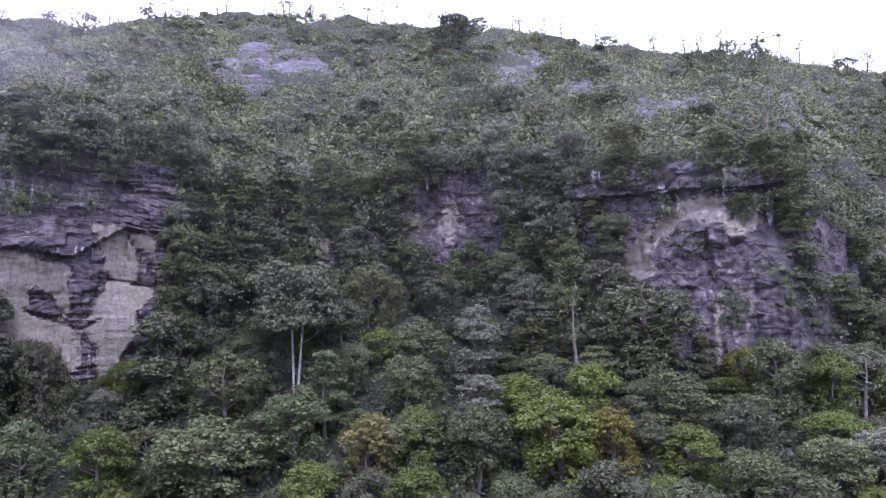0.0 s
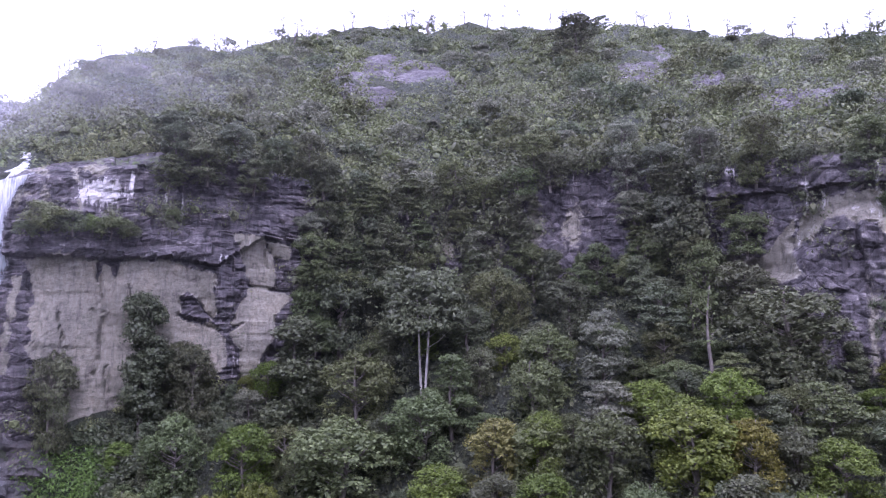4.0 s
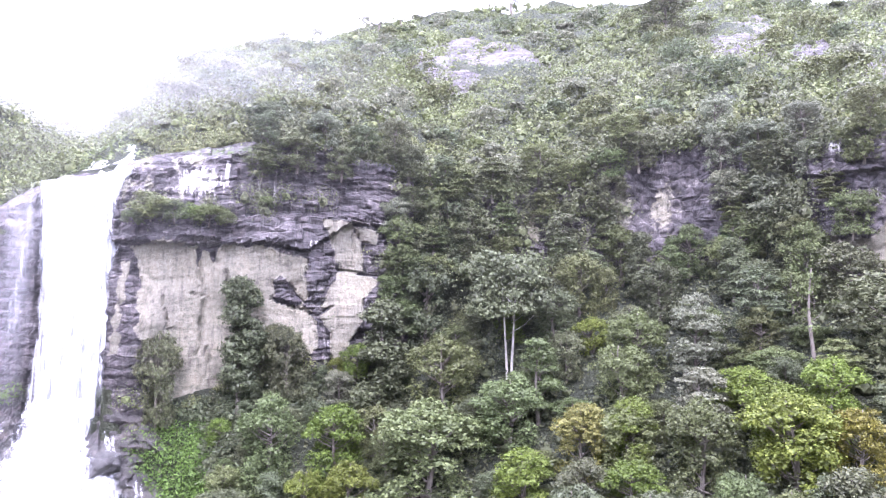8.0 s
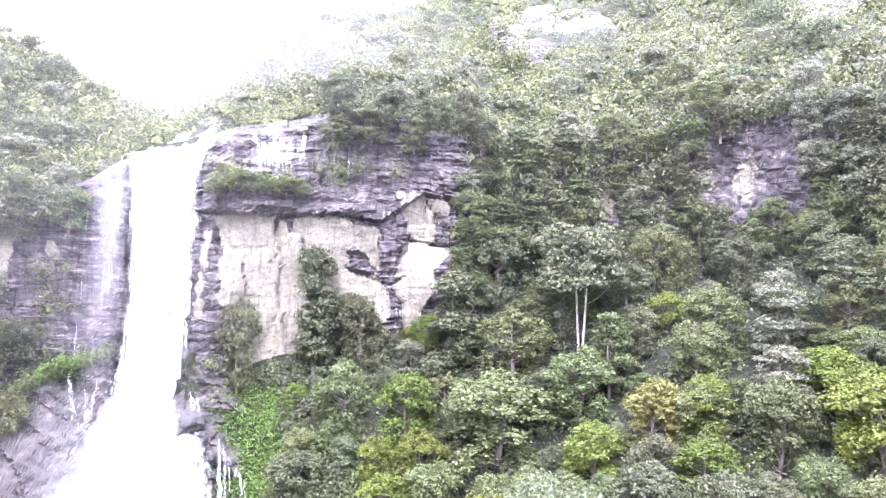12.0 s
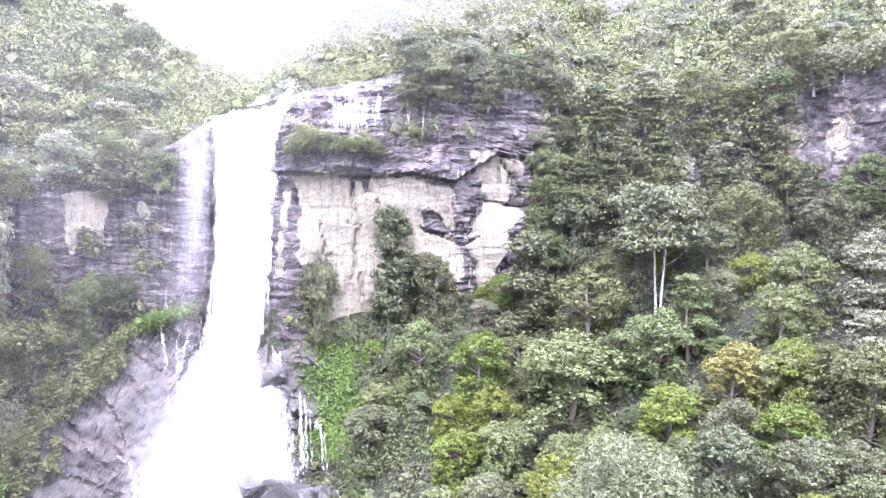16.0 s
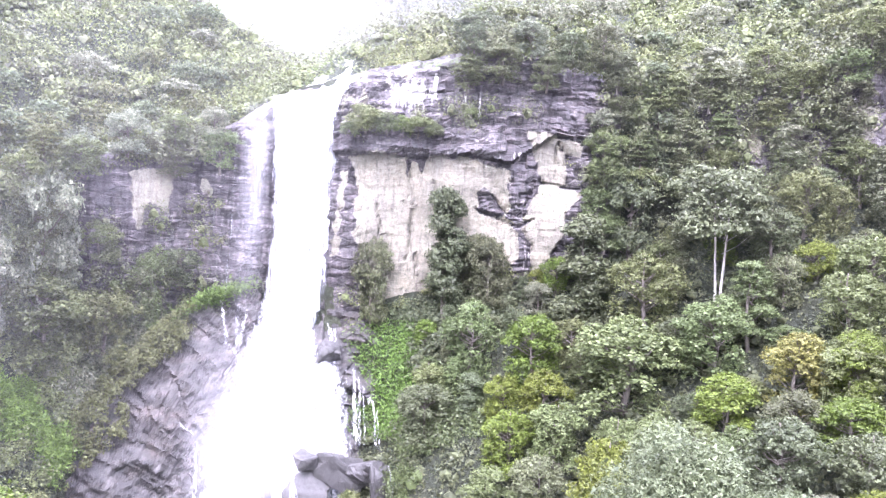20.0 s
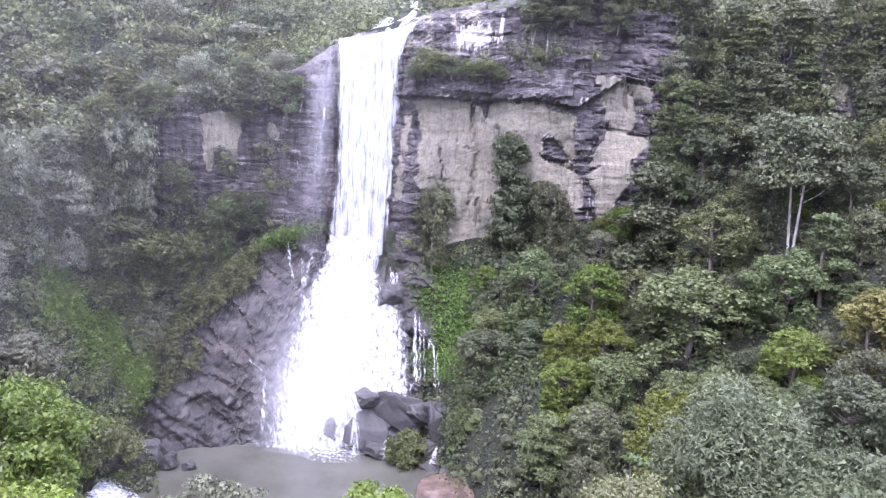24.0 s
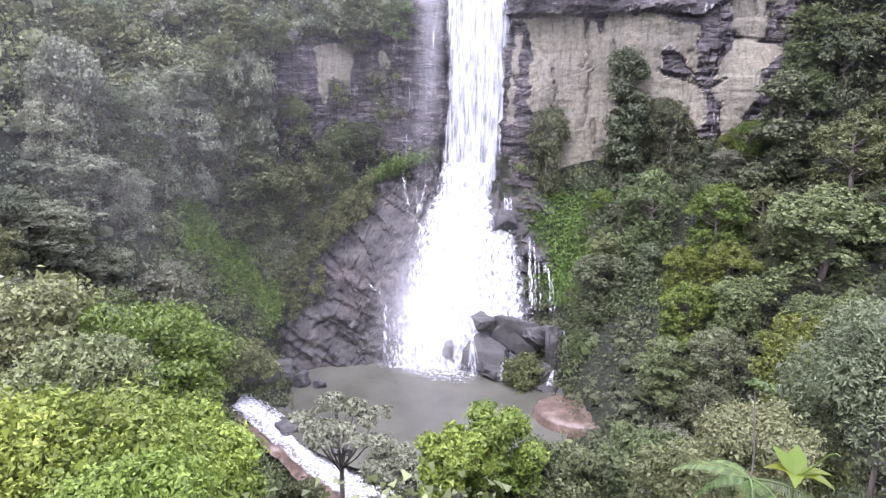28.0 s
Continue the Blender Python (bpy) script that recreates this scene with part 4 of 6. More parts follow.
# ---- marked trees ----
plant("column", LEAF_DARK, -32.7, 2.5, 3.9, 2.6, "slope", variant=0)
plant("broad", LEAF_DARK, -29.2, -1.0, 4.2, 1.5, "slope", variant=1)
plant("column", LEAF_DARK, -22.0, 0.8, 4.8, 1.9, "slope", variant=2)
plant("broad", LEAF_MID, -17.0, -1.7, 6.6, 1.1, "slope", variant=0)
plant("umbrella", LEAF_DARK, -11.6, 5.6, 7.2, 1.6, "slope", variant=1, bark=PALE_BARK)
plant("broad", LEAF_DARK, -38.7, -1.2, 3.7, 1.6, "slope", variant=2)
plant("tier", LEAF_MID, -9.3, -2.3, 5.0, 1.3, "slope", variant=0)
plant("broad", LEAF_ORANGE, -5.9, -6.7, 5.3, 1.2, "slope", variant=1)
plant("tier", LEAF_GREY, 2.7, 1.3, 4.8, 1.6, "slope", variant=2)
plant("tier", LEAF_GREY, 2.9, -4.2, 5.0, 1.3, "slope", variant=0)
plant("broad", LEAF_MID, 7.2, 0.8, 3.6, 1.3, "slope", variant=1)
plant("broad", LEAF_MID, -17.8, -6.4, 9.9, 0.9, "slope", variant=2)
plant("broad", LEAF_BRIGHT, -25.5, -7.0, 5.2, 1.3, "slope", variant=0)
plant("broad", LEAF_MID, -30.4, -6.2, 5.3, 1.4, "slope", variant=1)
plant("broad", LEAF_MID, -2.5, -6.6, 5.3, 1.1, "slope", variant=2)
plant("broad", LEAF_MID, -11.5, -4.8, 6.6, 1.0, "slope", variant=0)
plant("broad", LEAF_BRIGHT, 8.2, -4.5, 5.9, 1.0, "slope", variant=1)
plant("broad", LEAF_MID, -2.9, -1.9, 5.4, 1.3, "slope", variant=2)
plant("tier", LEAF_MID, -6.3, 10.9, 5.6, 0.8, "wall", variant=0, place="rooted on a cliff ledge")
plant("broad", LEAF_BRIGHT, -1.8, 14.0, 3.5, 1.0, "wall", variant=1, place="rooted on a cliff ledge")
plant("broad", LEAF_MID, 9.4, 10.2, 3.4, 1.0, "wall", variant=2, place="rooted on a cliff ledge")
plant("broad", LEAF_DARK, -30.8, 14.0, 4.9, 1.1, "top", variant=0, place="on the hill above the cliff")
plant("spindly", LEAF_GREY, -18.1, 13.0, 3.5, 1.5, "wall", variant=1, place="rooted on a cliff ledge", n=420)
plant("bush", LEAF_DARK, -39.5, 8.7, 3.3, 0.8, "wall", variant=2, place="rooted on a cliff ledge")
plant("bush", LEAF_MID, -35.7, 8.3, 3.9, 0.5, "wall", variant=0, place="rooted on a cliff ledge")
plant("broad", LEAF_DARK, -10.7, 12.8, 5.8, 1.2, "wall", variant=1, place="rooted on a cliff ledge")
plant("broad", LEAF_DARK, -16.6, 10.6, 5.5, 1.4, "wall", variant=2, place="rooted on a cliff ledge")
plant("broad", LEAF_DARK, -18.4, 5.5, 4.6, 1.2, "slope", variant=0)
plant("broad", LEAF_DARK, 0.0, 4.2, 4.4, 1.2, "slope", variant=1)
plant("broad", LEAF_DARK, 15.9, 3.6, 8.8, 0.9, "slope", variant=2)
plant("tier", LEAF_DARK, 7.1, 3.3, 5.0, 1.2, "slope", variant=0)
plant("broad", LEAF_YELLOW, 22.7, -1.5, 2.9, 1.2, "slope", variant=1)
plant("broad", LEAF_YELLOW, 13.3, -5.9, 5.1, 1.3, "slope", variant=2)
plant("broad", LEAF_BRIGHT, 18.9, -7.3, 5.0, 1.1, "slope", variant=0)
plant("broad", LEAF_BRIGHT, 9.0, -5.2, 7.9, 1.0, "slope", variant=1)
plant("broad", LEAF_MID, 3.0, -5.7, 6.3, 1.3, "slope", variant=2)
plant("broad", LEAF_BRIGHT, -2.2, -6.2, 4.3, 1.5, "slope", variant=0)
plant("broad", LEAF_OLIVE, 28.6, -7.3, 5.2, 1.0, "slope", variant=1)
plant("spindly", LEAF_GREY, 25.3, 17.5, 4.2, 1.2, "top", variant=2, place="on the hill above the cliff", n=420)
plant("spindly", LEAF_GREY, 25.0, 21.3, 3.7, 0.6, "top", variant=0, place="on the hill above the cliff", n=420)
plant("broad", LEAF_DARK, 0.8, 24.6, 4.5, 1.0, "top", variant=1, place="on the hill above the cliff")
plant("spindly", LEAF_DARK, -22.4, 23.8, 2.0, 1.2, "top", variant=2, place="on the hill above the cliff", n=420)
plant("spindly", LEAF_DARK, -20.6, 24.0, 1.3, 1.8, "top", variant=0, place="on the hill above the cliff", n=420)
plant("spindly", LEAF_DARK, -11.3, 24.9, 2.8, 0.8, "top", variant=1, place="on the hill above the cliff", n=420)
plant("spindly", LEAF_GREY, 30.6, -1.9, 3.0, 2.0, "slope", variant=2, n=420)
plant("spindly", LEAF_MID, 10.6, 4.1, 3.1, 2.8, "slope", variant=0, n=420)
plant("broad", LEAF_DARK, 22.1, 3.5, 3.5, 1.2, "slope", variant=1)
plant("broad", LEAF_MID, 8.8, 12.6, 4.6, 1.1, "wall", variant=2, place="rooted on a cliff ledge")
plant("broad", LEAF_DARK, 7.7, 11.0, 5.5, 1.1, "wall", variant=0, place="rooted on a cliff ledge")
plant("broad", LEAF_MID, 25.0, -1.1, 4.8, 1.2, "slope", variant=1)
plant("broad", LEAF_MID, 31.5, 2.0, 4.0, 1.2, "slope", variant=2)
plant("broad", LEAF_MID, 25.7, -9.8, 6.5, 0.9, "slope", variant=0)
plant("broad", LEAF_DARK, -29.9, -0.7, 4.4, 1.2, "slope", variant=1)
# left slope: its haze is put into these grey leaf colours
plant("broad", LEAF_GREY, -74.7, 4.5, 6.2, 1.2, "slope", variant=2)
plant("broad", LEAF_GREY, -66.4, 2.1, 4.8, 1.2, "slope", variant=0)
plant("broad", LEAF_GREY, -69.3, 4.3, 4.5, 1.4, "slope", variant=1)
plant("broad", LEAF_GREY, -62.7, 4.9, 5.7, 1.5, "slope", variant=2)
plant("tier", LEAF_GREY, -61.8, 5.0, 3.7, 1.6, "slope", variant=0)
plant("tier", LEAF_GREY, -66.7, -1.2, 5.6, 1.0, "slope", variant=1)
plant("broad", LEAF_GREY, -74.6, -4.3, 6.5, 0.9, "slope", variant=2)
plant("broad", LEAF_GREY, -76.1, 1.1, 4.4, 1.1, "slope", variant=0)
plant("broad", LEAF_MID, -62.8, -5.1, 7.3, 0.9, "slope", variant=1)
plant("broad", LEAF_MID, -58.5, -5.6, 4.9, 1.3, "slope", variant=2)
plant("broad", LEAF_MID, -55.3, -0.3, 3.5, 1.2, "slope", variant=0)


# ---- rock under the fall, boulders, stream ----
def rock_slope():
    cols, rows = np.arange(-62.5, -36.4, 0.16), 90
    verts, stain = [], []
    for i in range(rows):
        v = i / (rows - 1)
        for a in cols:
            a2 = a + 0.5 * noise.noise(Vector((a * 0.5, v * 4, 2)))
            top = rock_r(a, 0)[1]
            z = -1.2 + (top + 1.2) * v
            r = rock_r(a, z)[0]
            p = at(a, r, z)
            tilt = z * 0.75 + 0.55 * (a + 50) * 1.5
            fold = (a + 50) * 1.5 + 0.9 * z + 3 * noise.noise(p * 0.12)
            out = 1.0 * noise.noise(p * 0.13) + 0.55 * noise.noise(Vector((tilt * 0.9 + 2.5 * noise.noise(p * 0.15), a * 0.3, 3))) + 0.2 * noise.noise(Vector((tilt * 3.1, a * 0.5, 5))) + 0.4 * (noise.cell(Vector((fold * 0.16, (a * 1.5 - 0.7 * z) * 0.07, 1))) - 0.5) + 0.22 * (noise.cell(Vector((fold * 0.42, (a * 1.5 - 0.7 * z) * 0.15, 8))) - 0.5) + 0.7 * noise.noise(Vector((tilt * 0.35, (a + z * 0.3) * 0.09, 1))) + 0.9 * abs(noise.noise(Vector((tilt * 0.22, p.x * 0.12, z * 0.1)))) + 0.2 * abs(noise.noise(p * 0.7)) + 0.3 * noise.noise(p * 1.4)
            e = math.degrees(math.atan2(z - EYE, r))
            out -= 0.22 * max(crack(a, e, -52.8, -11.2, -55.9, -18.3, 0.2), crack(a, e, -57.7, -19.7, -53.8, -21.6, 0.2), crack(a, e, -59.2, -14.7, -55.5, -15.3, 0.2), crack(a, e, -55.9, -18.3, -58.5, -20, 0.25), crack(a, e, -56.6, -18.6, -54.0, -20.4, 0.18), crack(a, e, -60.5, -12, -57.5, -18, 0.3), crack(a, e, -54.5, -8.5, -57.5, -13, 0.25))
            if a > -42.5:
                out += 0.9 * (noise.cell(Vector((0, 0, z * 0.55))) - 0.5)
            r -= out - 4 * max(0, (abs(a + 49.5) - 11.5) / 1.8)
            verts.append(at(a, r, z))
            stain.append((0.38 + 0.25 * noise.noise(p * 0.2), 0.12, 0.5 * max(0, v - 0.75) * 4 * (a < -51) + 0.3 * max(0, noise.noise(p * 0.15)), 1))
    me = mesh_from("rock_slope", verts, grid_faces(rows, len(cols)), SLOPE_ROCK, False)
    c = me.color_attributes.new("stain", "FLOAT_COLOR", "POINT")
    c.data.foreach_set("color", np.array(stain, dtype=np.float32).ravel())
    tagged(new("rock_slope", me), "fractured wet grey rock slope beside the waterfall", "rock", kind="structure")


def slope_rock_mat(n, l, b):
    st = n.new("ShaderNodeVertexColor")
    st.layer_name = "stain"
    sep = n.new("ShaderNodeSeparateColor")
    l.new(st.outputs[0], sep.inputs[0])
    t = noise_node(n, l, 0.7, 10, 0.72)
    t2 = noise_node(n, l, 0.18, 5, 0.6, (1, 1, 0.6))
    r = ramp(n, [(0.3, (0.012, 0.0115, 0.011)), (0.5, (0.042, 0.040, 0.037)), (0.75, (0.112, 0.106, 0.097))])
    l.new(t.outputs[0], r.inputs[0])
    dip = noise_node(n, l, 0.5, 9, 0.7, (0.6, 0.25, 1.6))
    dr_ = ramp(n, [(0.4, (0.45, 0.44, 0.44)), (0.52, (1, 1, 1)), (0.62, (1.25, 1.2, 1.15))])
    l.new(dip.outputs[0], dr_.inputs[0])
    br = ramp(n, [(0.4, (1, 1, 1)), (0.7, (0.75, 0.58, 0.5))])
    l.new(t2.outputs[0], br.inputs[0])
    c = mix(n, l, 0.45, r.outputs[0], br.outputs[0], "MULTIPLY")
    c = mix(n, l, 0.9, c, dr_.outputs[0], "MULTIPLY")
    k = ramp(n, [(0.35, (0, 0, 0)), (0.6, (1, 1, 1))])
    l.new(sep.outputs[2], k.inputs[0])
    c = mix(n, l, k.outputs[0], c, (0.06, 0.08, 0.03))
    l.new(c, b.inputs["Base Color"])
    b.inputs["Roughness"].default_value = 0.5
    bump(n, l, t.outputs[0], 0.8, 0.4, b)


SLOPE_ROCK = material("slope_rock", slope_rock_mat)
rock_slope()


def boulder(az, r, z, size, turn, mat=BOULDER, label="large angular wet grey boulder at the pool edge", seed=0, name="boulder"):
    bm = bmesh.new()
    rng = random.Random(seed * 7 + 3)
    for k in range(15):
        d = Vector((rng.gauss(0, 1), rng.gauss(0, 1), rng.gauss(0, 1))).normalized()
        bm.verts.new(Vector((max(-0.8, min(0.8, d.x)), max(-0.8, min(0.8, d.y)), max(-0.75, min(0.75, d.z)))) * rng.uniform(0.95, 1.15))
    hull = bmesh.ops.convex_hull(bm, input=bm.verts[:])
    bmesh.ops.delete(bm, geom=[g for g in hull["geom_interior"] if isinstance(g, bmesh.types.BMVert)], context="VERTS")
    bmesh.ops.bevel(bm, geom=bm.edges[:], offset=0.035, segments=1, affect="EDGES", clamp_overlap=True)
    bmesh.ops.subdivide_edges(bm, edges=[g for g in bm.edges if g.calc_length() > 0.35], cuts=2, use_grid_fill=True)
    bmesh.ops.triangulate(bm, faces=bm.faces[:])
    bmesh.ops.subdivide_edges(bm, edges=[g for g in bm.edges if g.calc_length() > 0.22], cuts=1, use_grid_fill=True)
    bmesh.ops.triangulate(bm, faces=bm.faces[:])
    for v in bm.verts:
        v.co += v.co.normalized() * (0.13 * noise.noise(v.co * 2.1 + Vector((seed, 0, 0))) + 0.07 * noise.noise(v.co * 5) + 0.03 * noise.noise(v.co * 11))
    me = bpy.data.meshes.new(name)
    bm.to_mesh(me)
    bm.free()
    me.materials.append(mat)
    ob = new(name, me)
    ob.matrix_basis = Matrix.LocRotScale(at(az, r, z), Euler([radians(q) for q in turn]), size)
    return tagged(ob, label, "boulder", "boulders at the pool")


boulder(-43.3, 83.6, 3.0, (3.3, 2.8, 3.2), (10, 5, 40), seed=1)
boulder(-40.6, 84.4, 4.8, (4.0, 2.6, 2.5), (0, 18, 30), seed=2)
boulder(-38.9, 84.6, 4.8, (2.5, 2.4, 2.5), (0, 10, 80), seed=3)
boulder(-37.3, 83.5, 3.8, (1.7, 2.3, 3.6), (5, -8, 30), seed=4)
boulder(-40.6, 82.4, 0.6, (4.6, 2.2, 1.6), (0, 0, 35), seed=5)
boulder(-46.6, 85.6, 1.5, (1.5, 1.6, 2.9), (0, 12, 30), seed=6)
boulder(-42.6, 82.3, 0.8, (1.6, 1.6, 1.2), (0, 0, 10), seed=7)
boulder(-42.2, 94.2, 17.5, (2.4, 2.2, 2.2), (0, 10, 20), seed=8, label="dark wet rock jutting out beside the falling water")
boulder(-37.9, 80.0, 0.0, (2.2, 1.8, 0.8), (0, 4, 20), seed=9)
boulder(-36.2, 78.5, 0.1, (1.8, 1.5, 0.8), (0, -4, 70), seed=10)
boulder(-61.2, 83.0, 1.2, (2.6, 2.2, 2.4), (0, 10, 20), seed=12, label="brown-grey boulder at the foot of the bank")
boulder(-59.2, 81.0, 0.5, (1.3, 1.2, 1.6), (0, 0, 50), seed=13)
boulder(-57.7, 80.2, 0.3, (0.9, 0.8, 0.8), (0, 0, 10), seed=14)
boulder(-43.6, 84.6, 6.6, (1.7, 1.6, 1.6), (20, 0, 60), seed=16)
boulder(-43.0, 84.6, 0.8, (2.4, 2.0, 1.6), (0, 14, 15), seed=17)
boulder(-38.4, 82.2, 0.9, (2.2, 1.8, 1.6), (0, -12, 65), seed=18)
boulder(-62.8, 80.5, 1.8, (3.2, 2.6, 3.2), (6, 0, 70), seed=15, label="brown-grey boulder at the foot of the bank")
for k, (a, r, s) in enumerate(((-52.5, 64.0, 1.3), (-51.5, 62.8, 1.0), (-55.6, 64.5, 1.6), (-49.0, 62.4, 1.2), (-46.5, 62.5, 1.5), (-60.2, 70.5, 1.9), (-57.5, 67.5, 1.2))):
    boulder(a, r, 0.0, (s, s * 0.9, s * 0.7), (0, 0, 50 * k), seed=20 + k, label="low grey-brown rock on the pool's near edge")

def flat_slab(az, r, z, wide, deep, high):
    """A flat-topped rock with a rounded, broken rim."""
    verts, n = [], 40
    for k, (grow_by, down) in enumerate(((0.0, 0.0), (0.45, 0.05), (0.8, -0.02), (0.95, -0.12), (1.0, -0.4), (1.03, -0.7 * high), (1.05, -high))):
        for j in range(n):
            w = 2 * math.pi * j / n
            f = grow_by * (1 + 0.16 * noise.noise(Vector((math.cos(w) * 1.4, math.sin(w) * 1.4, 3))) + 0.05 * noise.noise(Vector((math.cos(w) * 5, math.sin(w) * 5, k))))
            verts.append(Vector((f * wide * math.cos(w), f * deep * math.sin(w), down + 0.1 * noise.noise(Vector((f * 3 * math.cos(w), f * 3 * math.sin(w), 9))))))
    ob = new("boulder", mesh_from("boulder", verts, grid_faces(7, n, True), BROWN_ROCK))
    ob.matrix_basis = pose(*at(az, r, z), 2, 0, -az)
    return tagged(ob, "broad flat brown rock slab beside the pool", "boulder", "boulders at the pool")


flat_slab(-35.2, 72.4, 1.3, 4.9, 3.7, 3.2)
stream = thing("stream", "white foaming stream running out over brown rocks", "stream")


def outflow(u, v):
    a = lerp(v, (0, -64.4), (0.25, -61.5), (0.5, -58.4), (0.75, -55.2), (1, -48))
    r = lerp(v, (0, 77.5), (0.25, 71), (0.5, 64.5), (0.75, 60.5), (1, 58.5)) + (u - 0.5) * 4.6
    z = lerp(v, (0, 0.7), (0.5, -0.6), (1, -1.7)) + 0.3 * noise.noise(Vector((u * 5, v * 16, 0)))
    return at(a + (u - 0.5) * 1.5, r, z), 0.62 + 0.5 * min(1, 3 * u, 3 * (1 - u)) + 0.5 * noise.noise(Vector((u * 4, v * 9, 2)))


sheet("foaming_water", 60, 14, outflow, stream)


def sill(u, v):
    p, _ = outflow(u, v)
    q = p + Vector((0, 0, -0.45)) + Vector((p.x, p.y, 0)).normalized() * (u - 0.5) * 5
    q.z += 0.5 * noise.noise(q * 0.6) + 0.9 * abs(u - 0.5) ** 2
    return q, 1


sheet("stream_bed", 60, 20, sill, stream, BROWN_ROCK)


def foam(u, v):
    w = 2 * math.pi * u
    c = at(-47.8, 86.6, 0.06)
    return c + Vector((math.cos(w) * 8.5 * v, math.sin(w) * 5.0 * v, 0.25 * (1 - v))), 0.95 * (1 - v) ** 0.7 + 0.08


sheet("pool_foam", 14, 40, foam, fall)




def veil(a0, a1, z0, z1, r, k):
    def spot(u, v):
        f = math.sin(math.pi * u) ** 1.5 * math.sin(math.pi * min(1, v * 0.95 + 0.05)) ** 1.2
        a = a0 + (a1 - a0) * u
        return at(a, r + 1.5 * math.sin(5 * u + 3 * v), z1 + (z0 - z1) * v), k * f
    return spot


spray = thing("spray", "fine white spray drifting round the waterfall's foot, and painted haze over slopes and hill", "spray")
sheet("spray_veil", 24, 24, veil(-54, -41, -3, 24, 85.0, 0.09), spray, SPRAY_HAZE)
sheet("spray_veil", 24, 24, veil(-53.6, -42.8, -4, 15, 84.0, 0.3), spray, SPRAY_HAZE)
# from here on: sheets that paint pale haze over slopes and hill, no spray
sheet("drifting_veil", 24, 40, veil(-104, -44, -6, 66, 72.0, 0.032), spray, SPRAY_HAZE)
sheet("drifting_veil", 24, 40, veil(-78, -20, 26, 84, 94.0, 0.02), spray, SPRAY_HAZE)
sheet("head_mist", 24, 40, veil(-50, -20, 46, 86, 112.0, 0.09), spray, SPRAY_HAZE)
sheet("hill_haze", 24, 60, veil(-70, 64, 26, 132, 83.0, 0.007), spray, SPRAY_HAZE)
sheet("head_mist", 24, 40, veil(-68, -28, 46, 92, 138.0, 0.08), spray, SPRAY_HAZE)
sheet("head_mist", 24, 40, veil(-72, -28, 60, 130, 236.0, 0.2), spray, SPRAY_HAZE)


# ---- forest between the marked trees ----
def scatter():
    rng = np.random.default_rng(5)
    kinds = [("broad", LEAF_DARK), ("broad", LEAF_MID), ("broad", LEAF_BRIGHT), ("broad", LEAF_GREY), ("column", LEAF_DARK), ("broad", LEAF_DARK), ("broad", LEAF_MID), ("broad", LEAF_MID), ("broad", LEAF_DARK), ("tier", LEAF_MID), ("broad", LEAF_BRIGHT)]
    made = 0
    for k in range(12000):
        if made >= 215:
            break
        az = rng.uniform(-96, 43)
        wr, dr = float(WALL_R(az)), float(DALE_R(az))
        r = rng.uniform(dr - 4, wr - 3)
        p = at(az, r)
        if math.hypot((p.x - POOL_C.x) / 21, (p.y - POOL_C.y) / 18) < 1 or (-61 < az < -34.5 and r > 60) or (-67 < az < -60 and r < 86) or (-40 < az < -29 and r < 77):
            continue
        wide = rng.uniform(4.5, 8.5)
        if -42 < az < -20 and r > wr - 12:
            wide *= 0.55
        if any(math.hypot(p.x - x, p.y - y) < 0.6 * (w + wide / 2) for x, y, w in TAKEN):
            continue
        kind, mat = kinds[int(rng.integers(0, len(kinds)))]
        # paler leaves on the left imitate the haze in front of them
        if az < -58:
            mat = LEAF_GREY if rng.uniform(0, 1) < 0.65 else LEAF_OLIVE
        high = wide * rng.uniform(1.0, 1.4)
        for ma, mr, me_, mw, mh in MARKS:
            if r < mr + 1 and abs(az - ma) < 0.42 * (mw + math.degrees(wide / r)):
                room = EYE + r * math.tan(radians(me_ - 0.62 * mh)) - ground(az, r)
                high = min(high, room)
        if high < 0.55 * wide:
            continue
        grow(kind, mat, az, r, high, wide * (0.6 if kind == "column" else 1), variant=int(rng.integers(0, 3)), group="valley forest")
        made += 1


scatter()


# ---- bare rock on the hill ----
OUTCROPS = ((-14.6, 19.6, 5.6, 1.9, 0.12), (6.4, 19.9, 2.4, 1.7, -0.35), (18.0, 16.4, 5.0, 0.9, 0.0), (-34.8, 18.6, 1.8, 0.9, 0.1), (26.6, 14.6, 1.0, 2.2, -0.2), (11.0, 18.4, 1.6, 0.8, -0.2))


def elev(az, r):
    return math.degrees(math.atan2(ground(az, r) - EYE, r))


def grassy(az, e):
    return -68 < az < -60.5 and abs(e + 11.2 + 1.15 * (az + 67) + 0.8 * math.sin(az * 2.1)) < 2.0


def rock_line(az):
    return float(np.interp(az, [-62, -60, -58, -56, -54, -52], [-19, -14.3, -12.2, -10.2, -8.3, -6.6]))


def bare(az, r):
    if r < WALL_R(az) + 4:
        return False
    e = elev(az, r)
    return any(((az - a) / w) ** 2 + ((e - c) / h) ** 2 < 0.8 for a, c, w, h, _ in OUTCROPS)


